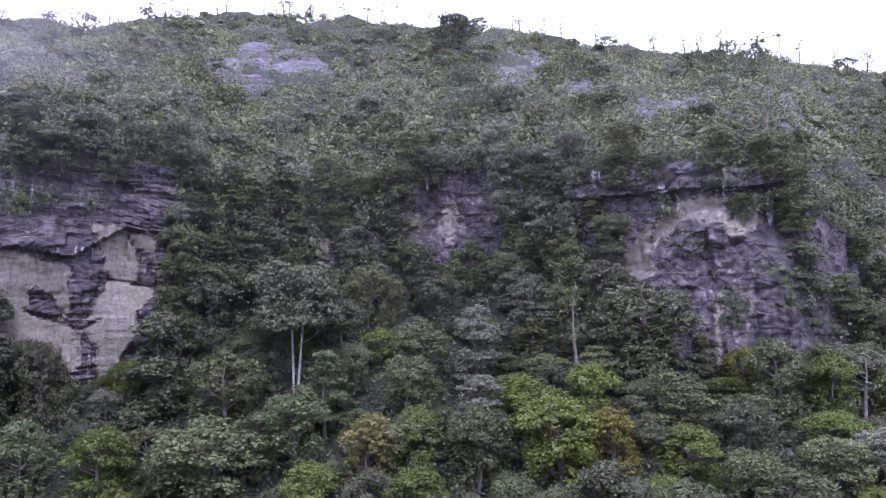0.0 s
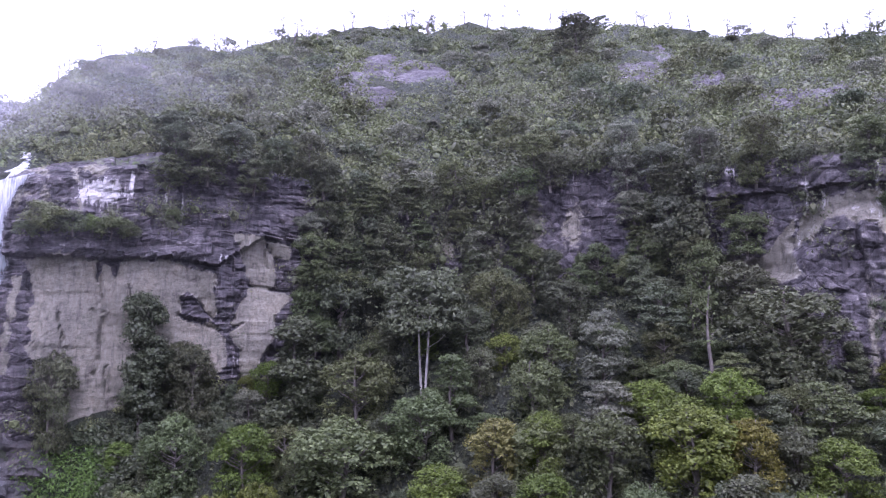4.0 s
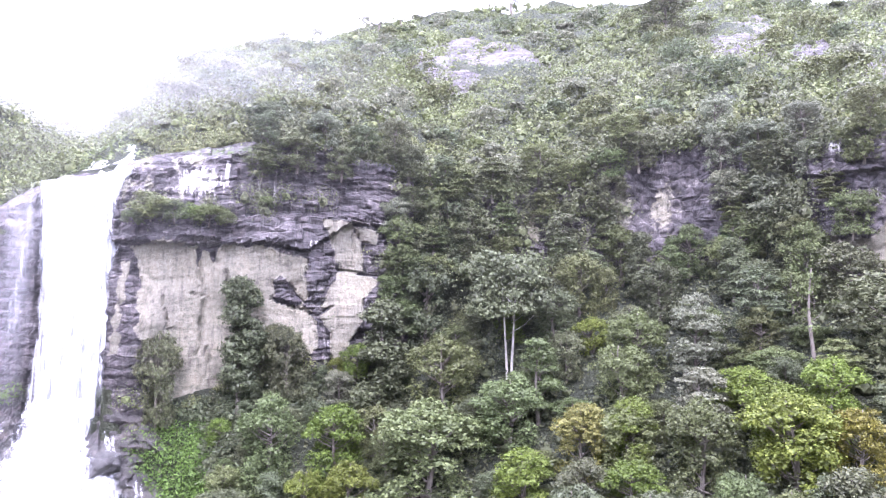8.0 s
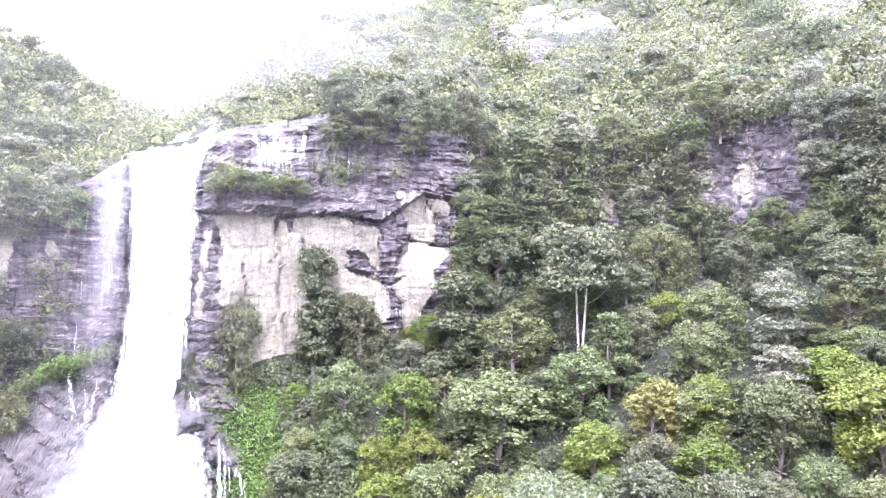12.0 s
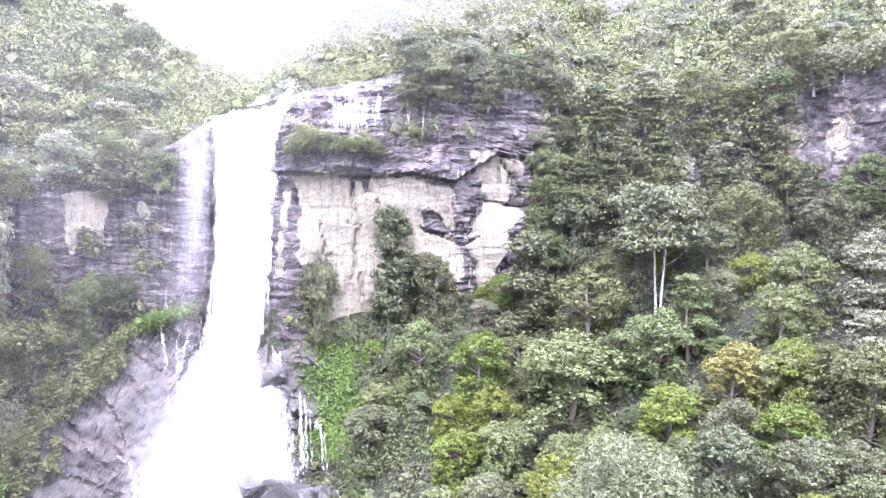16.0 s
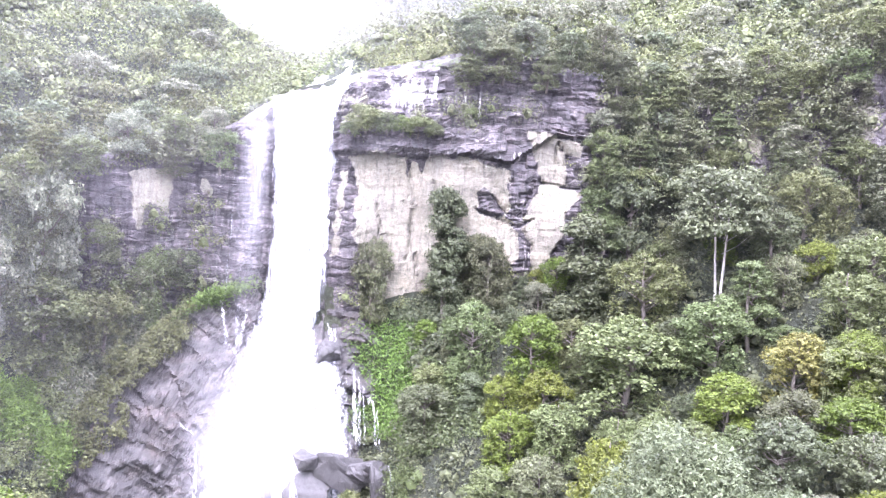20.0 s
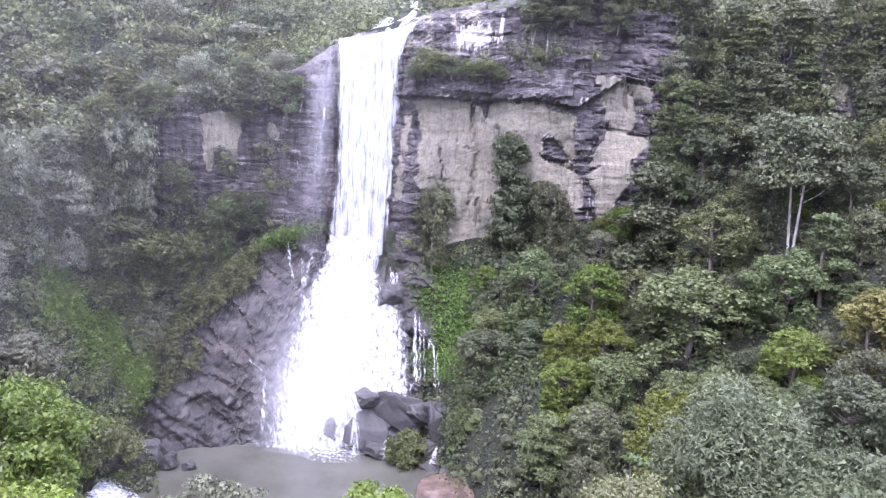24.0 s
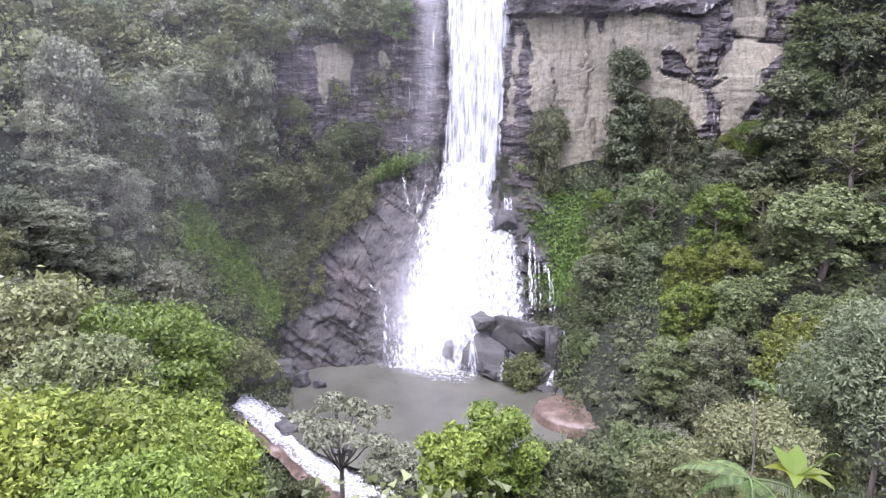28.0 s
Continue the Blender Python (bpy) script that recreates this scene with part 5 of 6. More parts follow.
for k, (a0, e0, w, h, tone) in enumerate(OUTCROPS):
    verts, stain = [], []
    cols, rows = 40, 26
    for i in range(rows):
        for j in range(cols):
            u, v = 2 * j / (cols - 1) - 1, 2 * i / (rows - 1) - 1
            a = a0 + 1.15 * w * u
            e = e0 + 1.15 * h * v
            lo, hi = float(WALL_R(a)) + 3, float(CREST_R(a))
            for _ in range(22):
                m = 0.5 * (lo + hi)
                lo, hi = (m, hi) if elev(a, m) < e else (lo, m)
            p = at(a, lo, ground(a, lo))
            edge = max(0, 1 - (u * u + v * v) ** 2)
            out = 1.9 * edge - 1.0 + 1.2 * noise.noise(p * 0.22) + 0.7 * noise.noise(Vector((p.x, p.y, p.z * 3)) * 0.4) + 0.5 * abs(noise.noise(p * 0.9))
            verts.append(p + Vector((-math.sin(radians(a)), -math.cos(radians(a)), 0.55)) * out)
            pl = tone + 0.5 * noise.noise(p * 0.3)
            stain.append((max(0, min(1, pl - 0.2)), 0.08 + 0.2 * noise.noise(p * 0.2), 0.3 + 0.4 * noise.noise(p * 0.15), 1))
    me = mesh_from("outcrop", verts, grid_faces(rows, cols), ROCK, False)
    c = me.color_attributes.new("stain", "FLOAT_COLOR", "POINT")
    c.data.foreach_set("color", np.array(stain, dtype=np.float32).ravel())
    tagged(new("outcrop", me), "weathered grey rock outcrop among the hill scrub", "rock", "hill outcrops")


# ---- trees on the hill and along the skyline ----
def hill_trees():
    rng = np.random.default_rng(8)
    for mat, name, words in ((LEAF_DARK, "dark_hill_trees", "dark green small trees scattered over the hill"), (LEAF_MID, "green_hill_trees", "green small trees scattered over the hill"), (LEAF_GREY, "grey_hill_trees", "grey-green small trees scattered over the hill")):
        found = []
        while len(found) < 78:
            az = rng.uniform(-96, 40)
            wr, cr = float(WALL_R(az)), float(CREST_R(az))
            r = wr + 3 + (cr - wr - 6) * rng.uniform(0, 1) ** 1.5
            if bare(az, r) or (-49.5 < az < -38 and r < 130):
                continue
            wide = rng.uniform(3.2, 8.0)
            L = lobes_for("broad", rng)[:44]
            pts, outs = crown_points(rng, L, 2000, -0.45)
            s = np.array([wide / 7.2, wide / 7.2, wide * rng.uniform(0.075, 0.11)])
            foot = np.array(at(az, r, ground(az, r) - 0.6))
            core = hearts(rng, L, NET_COARSE, 0.58)
            found.append(np.concatenate([leaves(rng, pts * s + foot, outs, 0.28, 0.8, 0.3, 0.6), core[outside(core.mean(1), L, 0.6)] * s + foot]))
        tagged(new(name, leaf_mesh(name, np.concatenate(found), mat)), words, "trees", kind="stuff")
    for k in range(44):
        az = -40 + 75 * k / 43 + rng.uniform(-0.9, 0.9)
        grow("spindly", LEAF_GREY, az, float(CREST_R(az)) - 0.5, rng.uniform(3.5, 9.0), rng.uniform(2.2, 5.0), variant=int(rng.integers(0, 3)), n=1200, group="skyline trees", place="on the hill's skyline", name="hilltop_tree")


hill_trees()


# ---- shrubs: too many to count ----
def by_stream(az, r):
    """On the stream's bed, or close below it towards the lookout."""
    way = float(np.interp(az, [-64.4, -61.5, -58.4, -55.2, -48], [77.5, 71, 64.5, 60.5, 58.5]))
    return -67 < az < -48 and way - 8 < r < way + 4


def shrubs(name, label, a0, a1, lo, hi, count, size, per, mat, seed, leaf=0.5, slim=0.6):
    rng = np.random.default_rng(seed)
    allq = []
    for k in range(count):
        az = rng.uniform(a0, a1)
        r = float(lo(az) + (hi(az) - lo(az)) * rng.uniform(0, 1))
        p = at(az, r)
        if math.hypot((p.x - POOL_C.x) / 17, (p.y - POOL_C.y) / 14) < 1 or (-60.5 < az < -40 and 80 < r < 101 and not (az < -52.5 and r > 90 and elev(az, r) > rock_line(az))) or (-45.5 < az < -40 and 98 < r < 106) or (r > 60 and grassy(az, elev(az, r))) or (-39.5 < az < -33.5 and WALL_R(az) - 0.9 < r < WALL_R(az) + 2.6) or (bare(az, r) and rng.uniform(0, 1) < 0.5) or (-40.4 < az < -35.2 and 86 < r < 96 and -16.5 < elev(az, r) < -8.5):
            continue
        if by_stream(az, r):
            continue
        s = size * rng.uniform(0.5, 1.5)
        d = ball(rng, per, -0.1)
        c = np.array([p.x, p.y, ground(az, r) + 0.2 * s])
        pts = c + d * np.array([s, s, s * 0.9]) * rng.uniform(0.6, 1.15, (len(d), 1))
        allq.append(leaves(rng, pts, d, leaf * (0.75 + 0.2 * s), slim, 0.3, 0.7))
        if r > 48:
            allq.append(hearts(rng, [(*c, s, 0.8 * s)], NET_COARSE, 0.46))
    ob = new(name, leaf_mesh(name, np.concatenate(allq), mat))
    return tagged(ob, label, "shrubs", kind="stuff")


shrubs("hill_shrubs", "pale green scrub covering the hill above the cliffs", -98, 44, lambda a: WALL_R(a) + 2, lambda a: CREST_R(a) + 2, 4200, 1.4, 80, LEAF_OLIVE, 11, 0.27, 0.8)
shrubs("hill_bushes", "darker green bushes among the hill scrub", -98, 44, lambda a: WALL_R(a) + 2, lambda a: CREST_R(a) + 1, 1500, 2.3, 110, LEAF_MID, 12, 0.3, 0.8)
shrubs("hill_thickets", "dark thickets on the lower hill slope", -98, 44, lambda a: WALL_R(a) + 2, lambda a: WALL_R(a) + 45, 650, 2.4, 120, LEAF_DARK, 15, 0.3, 0.8)
shrubs("slope_undergrowth", "dark ferns and shrubs under the valley trees", -98, 44, lambda a: DALE_R(a) - 4, lambda a: WALL_R(a) - 1, 2400, 1.5, 56, LEAF_DARK, 13, 0.28, 0.8)
shrubs("bank_shrubs", "green shrubs on the banks beside the waterfall", -69, -60, lambda a: DALE_R(a) - 3, lambda a: WALL_R(a) - 2, 420, 1.2, 90, LEAF_OLIVE, 16, 0.26, 0.8)
shrubs("fall_shrubs", "dark green shrubs between fall and cliff", -41.5, -35.5, lambda a: 92 + 0 * a, lambda a: WALL_R(a) - 2, 110, 1.2, 90, LEAF_DARK, 17, 0.26, 0.8)
shrubs("foot_shrubs", "dark green shrubs along the foot of the pale face", -38.6, -27, lambda a: WALL_R(a) - 9, lambda a: WALL_R(a) - 2.5, 210, 1.2, 100, LEAF_DARK, 27, 0.25, 0.8)
shrubs("ledge_shrubs", "grey-green shrubs over the top of the rock slope", -63, -51.5, lambda a: 91 + 0 * a, lambda a: WALL_R(a) - 1, 420, 1.1, 100, LEAF_GREY, 26, 0.25, 0.8)
shrubs("pool_shrubs", "dark green bushes crowding the pool's side", -36.2, -29, lambda a: 77.5 + 0 * a, lambda a: 86 + 0 * a, 170, 1.5, 130, LEAF_MID, 18, 0.24, 0.8)
shrubs("shore_shrubs", "green bushes on the bank by the outflow", -70, -61.5, lambda a: 57 + 0 * a, lambda a: 82 + 0 * a, 260, 1.2, 120, LEAF_OLIVE, 19, 0.22, 0.8)
shrubs("near_undergrowth", "mixed green shrubs on the bank below the lookout", -98, 44, lambda a: 9, lambda a: DALE_R(a) - 6 + 0 * a, 1000, 1.1, 100, LEAF_OLIVE, 14, 0.17, 0.8)
shrubs("brow_shrubs", "shrubs hanging over the cliff tops", -98, -50.5, lambda a: WALL_R(a) - 2.2, lambda a: WALL_R(a) + 7, 260, 1.6, 120, LEAF_GREY, 23, 0.26, 0.8)
shrubs("cliff_top_shrubs", "olive shrubs and grass hanging over the cliff tops", -40.2, 44, lambda a: WALL_R(a) - 2.0, lambda a: WALL_R(a) + 8, 640, 1.4, 110, LEAF_OLIVE, 24, 0.26, 0.8)


def cover(name, label, lo, hi, count, leaf, mat, seed):
    """Low leaves right over the ground."""
    rng = np.random.default_rng(seed)
    a, k = rng.uniform(-97, 43, count), rng.uniform(0, 1, count)
    r = lo(a) + (hi(a) - lo(a)) * k
    drop = ((-60 < a) & (a < -39.5) & (60 < r) & (r < 101)) | ((-45 < a) & (a < -40.8) & (98 < r) & (r < 103)) | ((-39 < a) & (a < -33.5) & (WALL_R(a) - 0.9 < r) & (r < WALL_R(a) + 2.8))
    e = np.degrees(np.arctan2(ground_many(a, r) - EYE, r))
    for a0, e0, w, h, _ in OUTCROPS:
        drop |= (((a - a0) / w) ** 2 + ((e - e0) / h) ** 2 < 0.8) & (r > WALL_R(a) + 4) & (rng.uniform(0, 1, count) < 0.6)
    a, r = a[~drop], r[~drop]
    x, y = r * np.sin(np.radians(a)), r * np.cos(np.radians(a))
    lump = np.array([noise.noise(Vector((p, q, 0)) * 0.09) * 1.4 + noise.noise(Vector((p, q, 7)) * 0.3) * 0.5 for p, q in zip(x, y)])
    z = ground_many(a, r) + lump * np.minimum(1, (r - 6) / 20) * np.where(r > CREST_R(a) * 0.6, 2.2, 1) + rng.uniform(0, 0.5, len(a))
    q = leaves(rng, np.stack([x, y, z], 1), np.tile([0.0, -0.5, 0.5], (len(a), 1)), leaf, 0.8, 0.4, 0.6)
    tagged(new(name, leaf_mesh(name, q, mat)), label, "ground cover", kind="stuff")


cover("hill_cover", "low olive grass and scrub over the hillside", lambda a: WALL_R(a) + 2, lambda a: CREST_R(a) + 3, 110000, 0.48, LEAF_OLIVE, 61)
cover("valley_cover", "dark low plants over the valley floor", lambda a: 44, lambda a: WALL_R(a) - 1, 50000, 0.42, LEAF_DARK, 62)


# ---- plants that cling to the cliffs ----
def cling(a, e):
    """How thickly plants cover the rock at bearing a, elevation e."""
    if a < -62:
        return 1.0
    if -50.5 < a < -41.4 and e < 12:
        return 0.0
    if a < -44:
        k = 0.9 if e > 3.6 else (0.75 if a < -52 and e < -2.5 else (0.1 if inside(SIDE_FACE, a, e) > -0.6 else 0.4))
        return k
    if a < -21:
        if inside(PALE_FACE, a, e) > -0.9 or inside(PALE_RIB, a, e) > -0.7:
            return 0.0
        if abs(e - np.interp(a, [-42, -36, -30, -21], [6.8, 7.4, 8.6, 7.6])) < 0.8 and a < -31:
            return 1.0
        if a < -33.5 and e > 8:
            return 0.04
        return 0.55 if e > np.interp(a, [-42, -28, -21], [10.0, 12.0, 9]) else 0.13
    if a < -4.5:
        return 0.25 if abs(a + 10) < 1.8 and 4.5 < e < 8.5 else 0.92
    if a < 6.2:
        return 0.08 if 4.2 < e < 12.2 and -3.6 < a < 5.2 else (0.3 if e > 12 and -1 < a < 4.5 else 0.9)
    if a < 10.5:
        return 1.0
    if a < 30.5:
        if e > 11.3 or e < -2.5:
            return 0.9
        if inside(NICHE, a, e) > -0.9:
            return 0.0
        if a < 16 and 5.5 < e < 10:
            return 0.5
        return 0.5 if 0 < a - 23.5 + 0.5 * (e - 8) < 4.5 else 0.16
    return 1.0


def clinging_plants(name, label, count, mat, seed, size, per, leaf):
    rng = np.random.default_rng(seed)
    allq = []
    while len(allq) < count:
        az = rng.uniform(-75, 44)
        foot, brow = float(FOOT_Z(az)) - 2, float(BROW_Z(az)) + 1
        edge = rng.uniform(0, 1) < 0.3 and (az > -32 or az < -51)
        z = brow + rng.uniform(-1.6, 0.6) if edge else rng.uniform(foot, brow)
        r = float(WALL_R(az)) - (1.0 if edge else 2.2)
        e = math.degrees(math.atan2(z - EYE, r))
        patch = 0.5 + 0.9 * noise.noise(Vector((az * 0.5, e * 0.6, seed)))
        if not edge and rng.uniform(0, 1) > cling(az, e) * min(1.2, max(0.25, patch + 0.35)):
            continue
        s = size * rng.uniform(0.5, 1.5)
        p = at(az, r - 0.1 * s, z)
        away = np.array([-math.sin(radians(az)), -math.cos(radians(az)), 0.35])
        d = ball(rng, per * 2, -0.7)
        d = d[d @ away > -0.2][:per]
        pts = np.array(p) + d * s * np.array([1, 1, 1.1]) * rng.uniform(0.5, 1.1, (len(d), 1))
        allq.append(np.concatenate([leaves(rng, pts, d, leaf * (0.7 + 0.3 * s), 0.7, 0.4, 0.6), hearts(rng, [(*p, 0.75 * s, 0.8 * s)], NET_COARSE, 0.5)]))
    tagged(new(name, leaf_mesh(name, np.concatenate(allq), mat)), label, "shrubs", kind="stuff")


clinging_plants("cliff_creepers", "dark green creepers and small trees clinging to rock", 600, LEAF_DARK, 21, 1.7, 150, 0.24)
clinging_plants("cliff_shrubs", "lighter green shrubs rooted in cliff cracks", 480, LEAF_OLIVE, 22, 1.4, 140, 0.24)


def ledge_bushes():
    """The row of rounded bushes on the shelf over the pale face."""
    for k, (az, e, wide) in enumerate(((-41.0, 7.0, 2.6), (-39.7, 8.1, 5.6), (-38.0, 7.6, 4.2), (-36.7, 7.6, 3.0), (-35.5, 7.6, 4.6), (-34.2, 7.3, 2.8), (-31.2, 8.6, 2.2))):
        r = float(WALL_R(az)) - 3.6
        high = 0.8 * wide
        ob = grow("bush", (LEAF_MID, LEAF_OLIVE, LEAF_MID, LEAF_BRIGHT)[k % 4], az, r, high, wide, variant=k % 3, n=5200, size=0.34, place="on the ledge over the pale rock face")
        ob.location.z = EYE + r * math.tan(radians(e)) - 0.55 * high


ledge_bushes()


def wall_trees():
    rng = np.random.default_rng(77)
    kinds = [("broad", LEAF_MID), ("broad", LEAF_MID), ("broad", LEAF_DARK), ("broad", LEAF_GREY), ("tier", LEAF_MID), ("broad", LEAF_DARK)]
    made, spots = 0, []
    for k in range(6000):
        if made >= 88:
            break
        az = rng.uniform(-76, 43)
        foot, brow = float(FOOT_Z(az)) + 1, float(BROW_Z(az)) + 2
        z = rng.uniform(foot, brow)
        r = float(WALL_R(az)) - 2.4
        e = math.degrees(math.atan2(z + 2 - EYE, r))
        if cling(az, e) < 0.5 or cling(az, e + 2) < 0.3 or any(abs(az - a) < 2.4 and abs(z - c) < 3.2 for a, c in spots):
            continue
        kind, mat = kinds[int(rng.integers(0, len(kinds)))]
        wide = rng.uniform(4.0, 6.5)
        ob = grow(kind, mat, az, r, wide * rng.uniform(0.8, 1.15), wide, variant=int(rng.integers(0, 3)), group="cliff trees", place="rooted in the cliff face", name="cliff_tree")
        ob.location.z = z - 1.0
        spots.append((az, z))
        made += 1


wall_trees()


def far_hill():
    verts = []
    for i in range(14):
        for j in range(60):
            a = -75 + 50 * j / 59
            e = np.interp(a, [-75, -56, -50, -46, -42, -38, -25], [15, 14.6, 14.0, 14.7, 15.6, 16, 15])
            r = 250 + 60 * i / 13
            z = 40 + (EYE + 310 * math.tan(radians(e)) - 40) * (i / 13) ** 0.8 + 4 * noise.noise(Vector((a * 0.4, i * 0.5, 0)))
            verts.append(at(a, r, z))
    tagged(new("backdrop", mesh_from("backdrop", verts, grid_faces(14, 60), SOIL)), "distant wooded ridge behind the head of the falls", "hill", kind="structure")


far_hill()
rng_f = np.random.default_rng(31)
far_q = []
for k in range(900):
    a, i = rng_f.uniform(-62, -34), rng_f.uniform(0, 1)
    e = np.interp(a, [-75, -56, -50, -46, -42, -38, -25], [15, 14.6, 14.0, 14.7, 15.6, 16, 15])
    p = at(a, 250 + 60 * i, 40 + (EYE + 310 * math.tan(radians(e)) - 40) * i ** 0.8)
    d = ball(rng_f, 40, 0)
    far_q.append(leaves(rng_f, np.array(p) + d * rng_f.uniform(1.5, 3.5), d, 1.5, 0.7, 0.4))
# the ridge's distance haze is painted in by the pale leaf colour
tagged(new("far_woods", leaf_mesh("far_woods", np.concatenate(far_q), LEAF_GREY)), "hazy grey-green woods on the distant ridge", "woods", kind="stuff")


# ---- grass banks ----
def grass(name, label, a0, a1, e0, e1, count, seed, high=0.6):
    rng = np.random.default_rng(seed)
    pts = []
    rs = np.linspace(40, 104, 260)
    for a in np.linspace(a0, a1, 70):
        zs = np.array([ground(a, r) for r in rs])
        es = np.degrees(np.arctan2(zs - EYE, rs))
        ok = (es > e0) & (es < e1) & (rs > 60)
        for r, z, e in zip(rs[ok], zs[ok], es[ok]):
            if a < -55 and not grassy(a, e):
                continue
            p = at(a, r, z)
            pts.append((p.x, p.y, p.z))
    pts = np.array(pts)
    sel = pts[rng.integers(0, len(pts), count)] + rng.normal(size=(count, 3)) * np.array([0.5, 0.5, 0.25])
    q = leaves(rng, sel, np.tile([0.1, -0.3, 0.6], (count, 1)), high, 0.35, 0.3, 0.8)
    tagged(new(name, leaf_mesh(name, q, GRASS)), label, "grass", kind="stuff")


grass("grass_bank", "bright green grass on the bank beside the fall", -40.6, -34.6, -17.5, -8.5, 16000, 41, 0.45)
def ledge_grass():
    rng = np.random.default_rng(44)
    pts = []
    for k in range(2600):
        a = rng.normal(-50.6, 1.3)
        r, top = rock_r(a, 99)
        p = at(a, r - 1.2 + rng.normal() * 0.7, top + rng.normal() * 0.6 + 0.2)
        pts.append((p.x, p.y, p.z))
    q = leaves(rng, np.array(pts), np.tile([0.3, -0.4, 0.6], (len(pts), 1)), 0.45, 0.4, 0.3, 0.8)
    tagged(new("ledge_grass", leaf_mesh("ledge_grass", q, GRASS)), "bright green grass on the ledge beside the fall", "grass", kind="stuff")


ledge_grass()


def slope_creepers():
    rng = np.random.default_rng(45)
    allq = []
    for k in range(210):
        a = rng.uniform(-63, -52.5)
        top = rock_r(a, 0)[1]
        z = top * (1 - 0.32 * rng.uniform(0, 1) ** 2 * (1.6 if a < -57 else 0.6)) + 0.3
        r = rock_r(a, z)[0] - 1.0 + 4 * max(0, (abs(a + 49.5) - 11.5) / 1.8)
        s = rng.uniform(0.5, 1.3)
        d = ball(rng, 90, -0.5)
        allq.append(leaves(rng, np.array(at(a, r, z)) + d * s * rng.uniform(0.5, 1.1, (len(d), 1)), d, 0.3, 0.7, 0.4))
    tagged(new("slope_creepers", leaf_mesh("slope_creepers", np.concatenate(allq), LEAF_MID)), "green creepers hanging over the rock slope's edge", "shrubs", kind="stuff")


slope_creepers()
grass("grass_slope", "green grassy bank above the pool's far shore", -68, -60.5, -22, -8, 22000, 42, 0.5)


# ---- plants close to the lookout ----
def near(kind, mat, az, el, r, across, n, size, variant=0, **more):
    wide = r * radians(across)
    high = EYE + r * math.tan(radians(el)) - ground(az, r) + 0.3
    return grow(kind, mat, az, r, high, wide, variant, n=n, size=size, place="below the lookout", **more)


mass(LEAF_LIME, -77.0, -22.5, 15, 17, 0.108, 21750)
mass(LEAF_LIME, -69.5, -24.0, 16, 12, 0.108, 20300)
mass(LEAF_LIME, -73.0, -27.5, 12, 15, 0.094, 20300)
mass(LEAF_LIME, -84, -20.5, 15, 14, 0.108, 17400)
mass(LEAF_LIME, -66.6, -29.5, 15, 7, 0.101, 14500)
mass(LEAF_BRIGHT, -71.0, -16.2, 26, 13, 0.144, 23200, 0.5, words="bush with pale flower heads")
mass(LEAF_OLIVE, -79, -13.4, 27, 14, 0.173, 21750)
mass(LEAF_GREY, -84, -12.0, 30, 12, 0.187, 17400)
mass(LEAF_OLIVE, -76.0, -17.8, 22, 11, 0.13, 18850, 0.5, words="bush with pale flower heads")
mass(LEAF_OLIVE, -68.6, -18.4, 28, 9, 0.158, 20300)
mass(LEAF_OLIVE, -64.2, -20.2, 80, 6.5, 0.3, 12000, place="on the bank by the pool")
mass(LEAF_BRIGHT, -69.2, -21.5, 22, 8, 0.122, 15950)
near("open", LEAF_GREY, -56.0, -24.6, 40, 8.5, 6500, 0.2, 2)
mass(LEAF_LIME, -42.2, -24.9, 22, 8, 0.122, 21750, tall=1.7, words="conical bush with drooping leaves")
mass(LEAF_LIME, -45.8, -27.8, 21, 6.5, 0.115, 14500)
mass(LEAF_GREY, -51.2, -28.6, 33, 6, 0.14, 13050)
mass(LEAF_OLIVE, -60.0, -30.6, 26, 5, 0.12, 12000, tall=1.5)
mass(LEAF_OLIVE, -37.0, -28.4, 23, 8, 0.122, 17400)
mass(LEAF_MID, -29.6, -26.3, 24, 7, 0.144, 17400, 0.4)
mass(LEAF_OLIVE, -26.5, -27.0, 20, 8, 0.115, 15950)
mass(LEAF_DRY, -21.2, -23.2, 18, 9, 0.082, 24000, words="dry bush with browned leaves")
mass(LEAF_SILVER, -13.0, -14.6, 27, 14.5, 0.16, 30000, 0.34, words="bush with long narrow leaves")
mass(LEAF_SILVER, -6.5, -18, 26, 10, 0.155, 20000, 0.34, words="bush with long narrow leaves")
mass(LEAF_BRIGHT, -18.0, -18.8, 31, 8, 0.158, 15950)


mass(LEAF_MID, -40.1, -21.6, 80.2, 3.3, 0.22, 4500, place="between the pool boulders")


# ---- fern and broad-leaved plant at the lookout's edge ----
def frond(length, droop, pairs, wide, seed):
    rng = random.Random(seed)
    spine = [Vector((length * k / 10, 0, 0.25 * length * math.sin(1.5 * k / 10) - droop * (k / 10) ** 2)) for k in range(11)]
    v, f = tube(spine, [0.012 - 0.001 * k for k in range(11)], 4)
    pieces = [(v, f)]
    for k in range(pairs):
        t = 0.12 + 0.86 * k / pairs
        p = spine[int(t * 10)].lerp(spine[min(10, int(t * 10) + 1)], t * 10 % 1)
        s = wide * math.sin(math.pi * (0.15 + 0.85 * t) ** 0.8) * rng.uniform(0.9, 1.1) + 0.02
        for side in (-1, 1):
            tip = p + Vector((0.35 * s, side * s, -0.18 * s))
            h = Vector((0.02 * s + 0.0045, 0, 0.002))
            mid = p.lerp(tip, 0.5) + Vector((0, 0, 0.04 * s))
            pieces.append(([p - h, p + h, mid + h * 0.9, tip, mid - h * 0.9], [(0, 1, 2, 4), (4, 2, 3)] if side > 0 else [(4, 2, 1, 0), (3, 2, 4)]))
    return join(pieces)


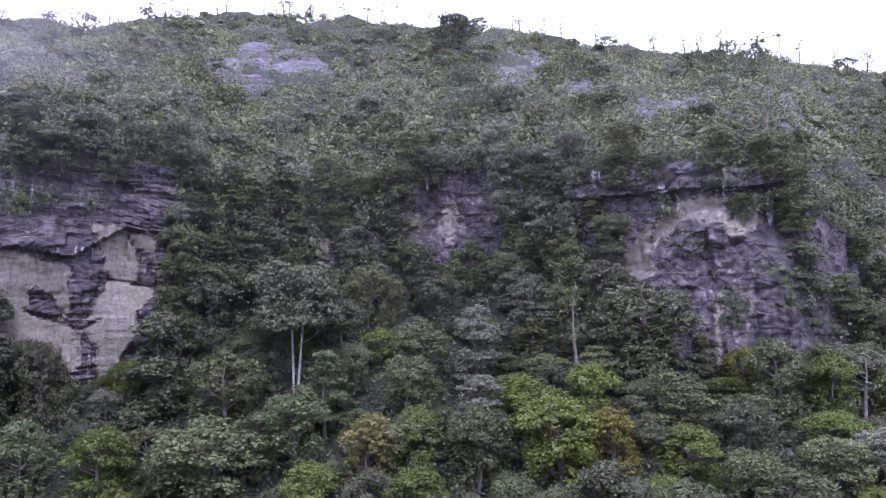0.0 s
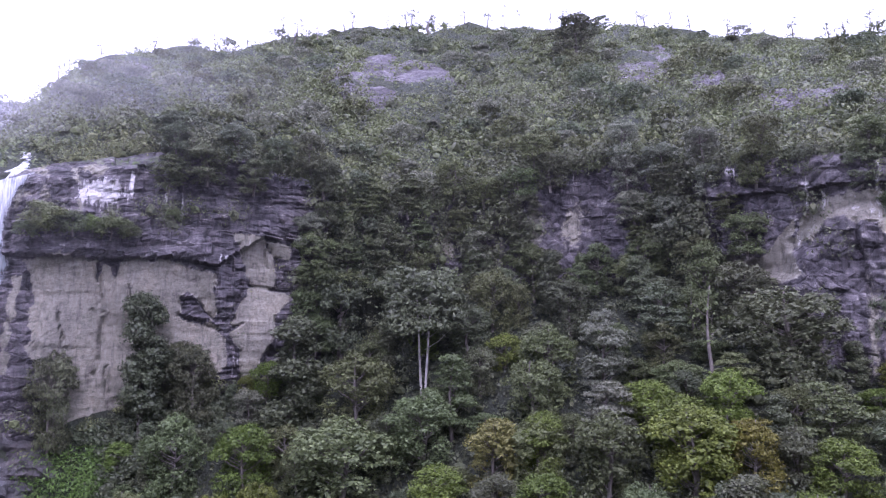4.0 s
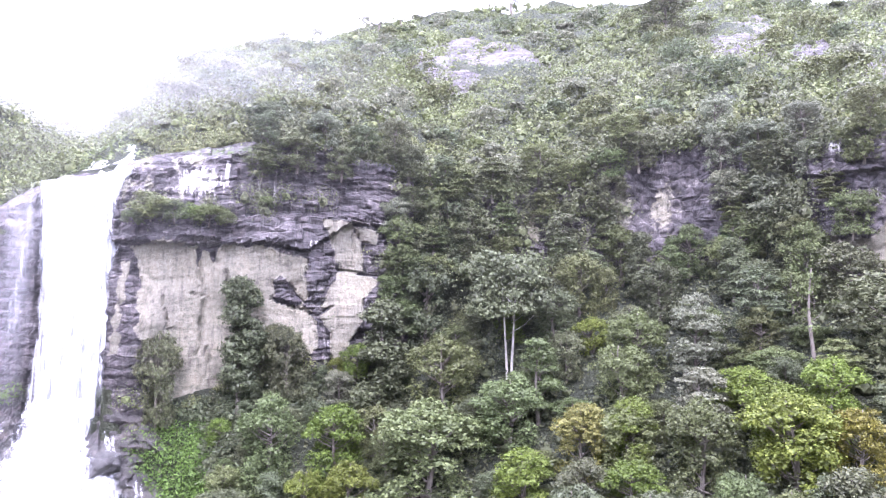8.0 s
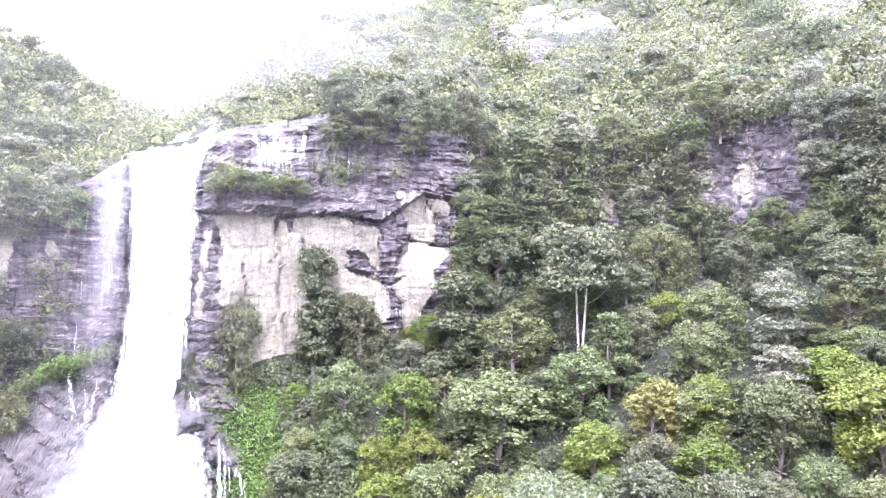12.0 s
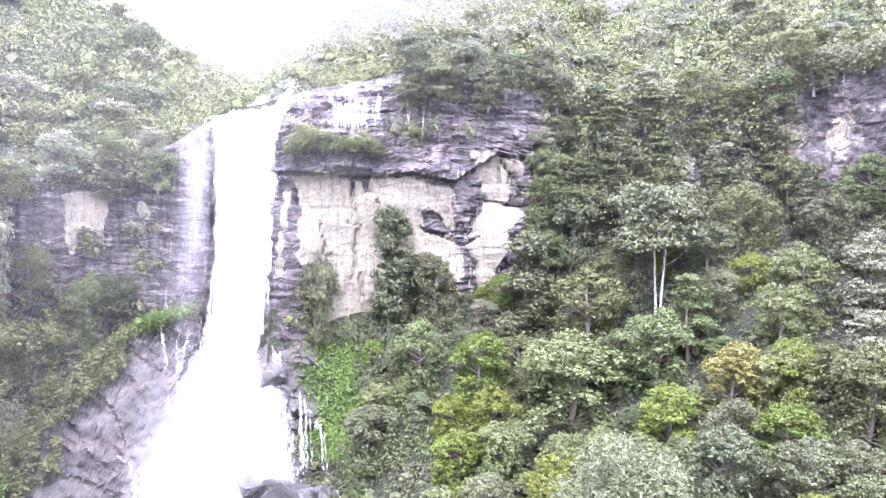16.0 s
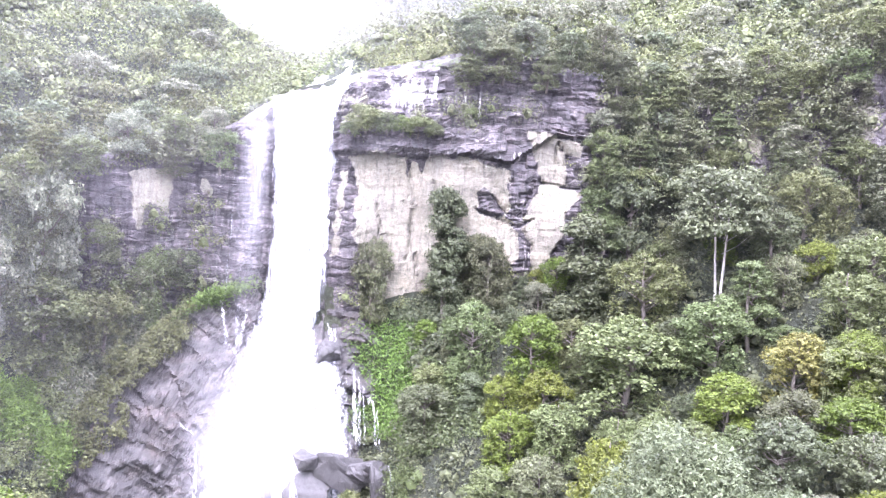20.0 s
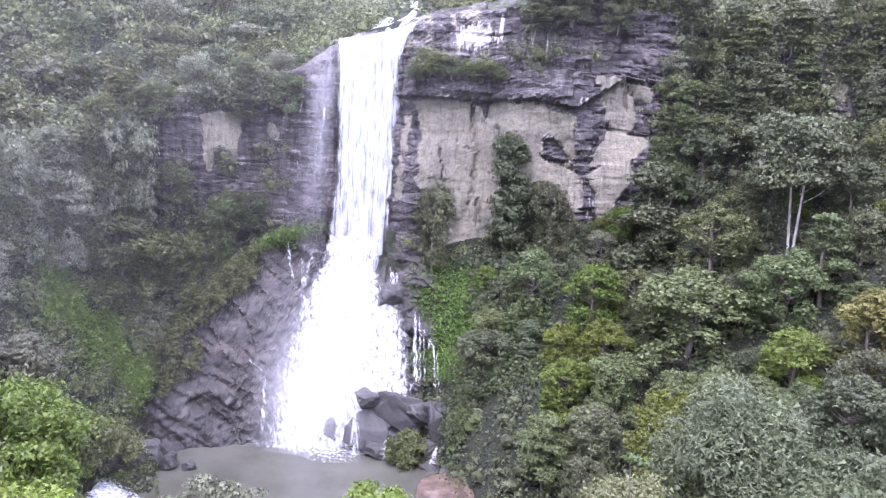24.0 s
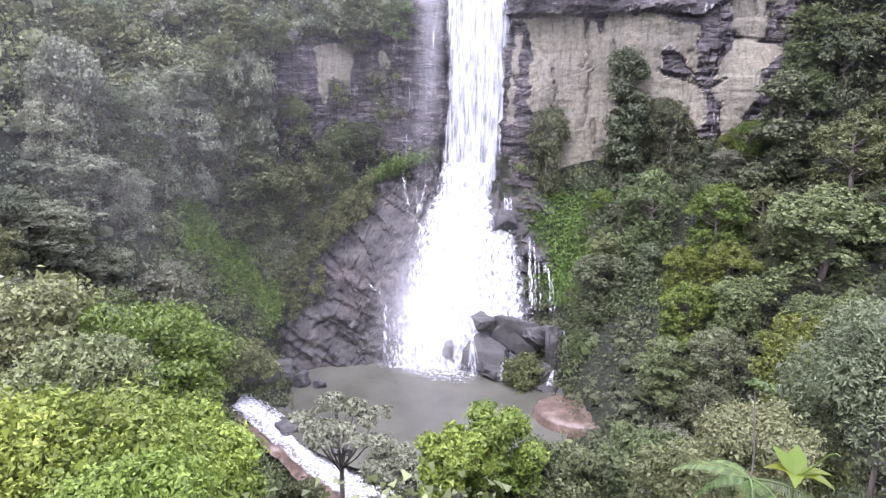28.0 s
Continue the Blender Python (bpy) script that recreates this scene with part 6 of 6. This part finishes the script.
def blade(length, wide, droop):
    verts, faces = [], []
    for k in range(13):
        t = k / 12
        w = wide * math.sin(math.pi * t ** 0.75) * 0.5 + 0.004
        c = Vector((length * t, 0, 0.35 * length * t - droop * t * t))
        verts += [c + Vector((0, -w, 0.25 * w)), c, c + Vector((0, w, 0.25 * w))]
        if k:
            o = 3 * (k - 1)
            faces += [(o, o + 1, o + 4, o + 3), (o + 1, o + 2, o + 5, o + 4)]
    return verts, faces


FROND = foliage("fern_green", (0.036, 0.065, 0.020), (0.088, 0.130, 0.042), 0.5)
YOUNG = foliage("young_leaf", (0.055, 0.080, 0.008), (0.105, 0.135, 0.014), 0.45, 0.35)
fern = thing("fern", "green fern with feathered arching fronds and coiled shoots", "fern")
fern.location = at(-21.1, 4.6, EYE - 2.54)
for k, (turn, length, droop) in enumerate(((200, 0.50, 0.20), (172, 0.40, 0.22), (225, 0.36, 0.24), (330, 0.46, 0.22), (300, 0.34, 0.24), (5, 0.58, 0.26))):
    v, f = frond(length, droop, 30, 0.085, k)
    ob = link_part("frond", mesh_from("frond", v, f, FROND), fern)
    ob.matrix_basis = pose(0, 0, 0.02, 0, 0, turn)
coil = [Vector((0.02 + 0.05 * (1 - k / 14) * math.cos(0.75 * k + 3.1), 0, 0.66 + 0.05 * (1 - k / 14) * math.sin(0.75 * k + 3.1) * -1)) for k in range(12)]
v, f = tube([Vector((0, 0, -1.3)), Vector((0.01, 0, 0.2)), Vector((-0.02, 0, 0.5))] + coil, [0.007, 0.006, 0.005] + [0.004] * 12)
link_part("coiled_shoot", mesh_from("coiled_shoot", v, f, BARK), fern, "brown stem with a coiled green tip")
rng_c = np.random.default_rng(9)
d = ball(rng_c, 160, -0.4)
link_part("shoot_fringe", leaf_mesh("shoot_fringe", leaves(rng_c, np.array([0.0, 0, 0.68]) + d * np.array([0.09, 0.05, 0.035]), d, 0.028, 0.5), FROND), fern)
herb = thing("broad_leaved_plant", "young plant with broad yellow-green leaves and a curled shoot", "plant")
herb.location = at(-17.9, 4.4, EYE - 2.42)
for k, (turn, length, wide, droop) in enumerate(((165, 0.20, 0.10, 0.02), (110, 0.22, 0.11, 0.05), (15, 0.20, 0.09, 0.08), (215, 0.18, 0.09, 0.10), (290, 0.22, 0.09, 0.12), (345, 0.25, 0.08, 0.14))):
    v, f = blade(length, wide, droop)
    ob = link_part("leaf", mesh_from("leaf", v, f, YOUNG), herb)
    ob.matrix_basis = pose(0, 0, 0.1, 0, -22, turn)
v, f = tube([Vector((0, 0, -1.3)), Vector((0, 0, 0.08)), Vector((0.09, 0.0, 0.2)), Vector((0.17, 0.0, 0.31)), Vector((0.205, 0.0, 0.335)), Vector((0.235, 0.0, 0.325))], [0.008, 0.007, 0.006, 0.006, 0.005, 0.003])
link_part("shoot", mesh_from("shoot", v, f, GRASS), herb)
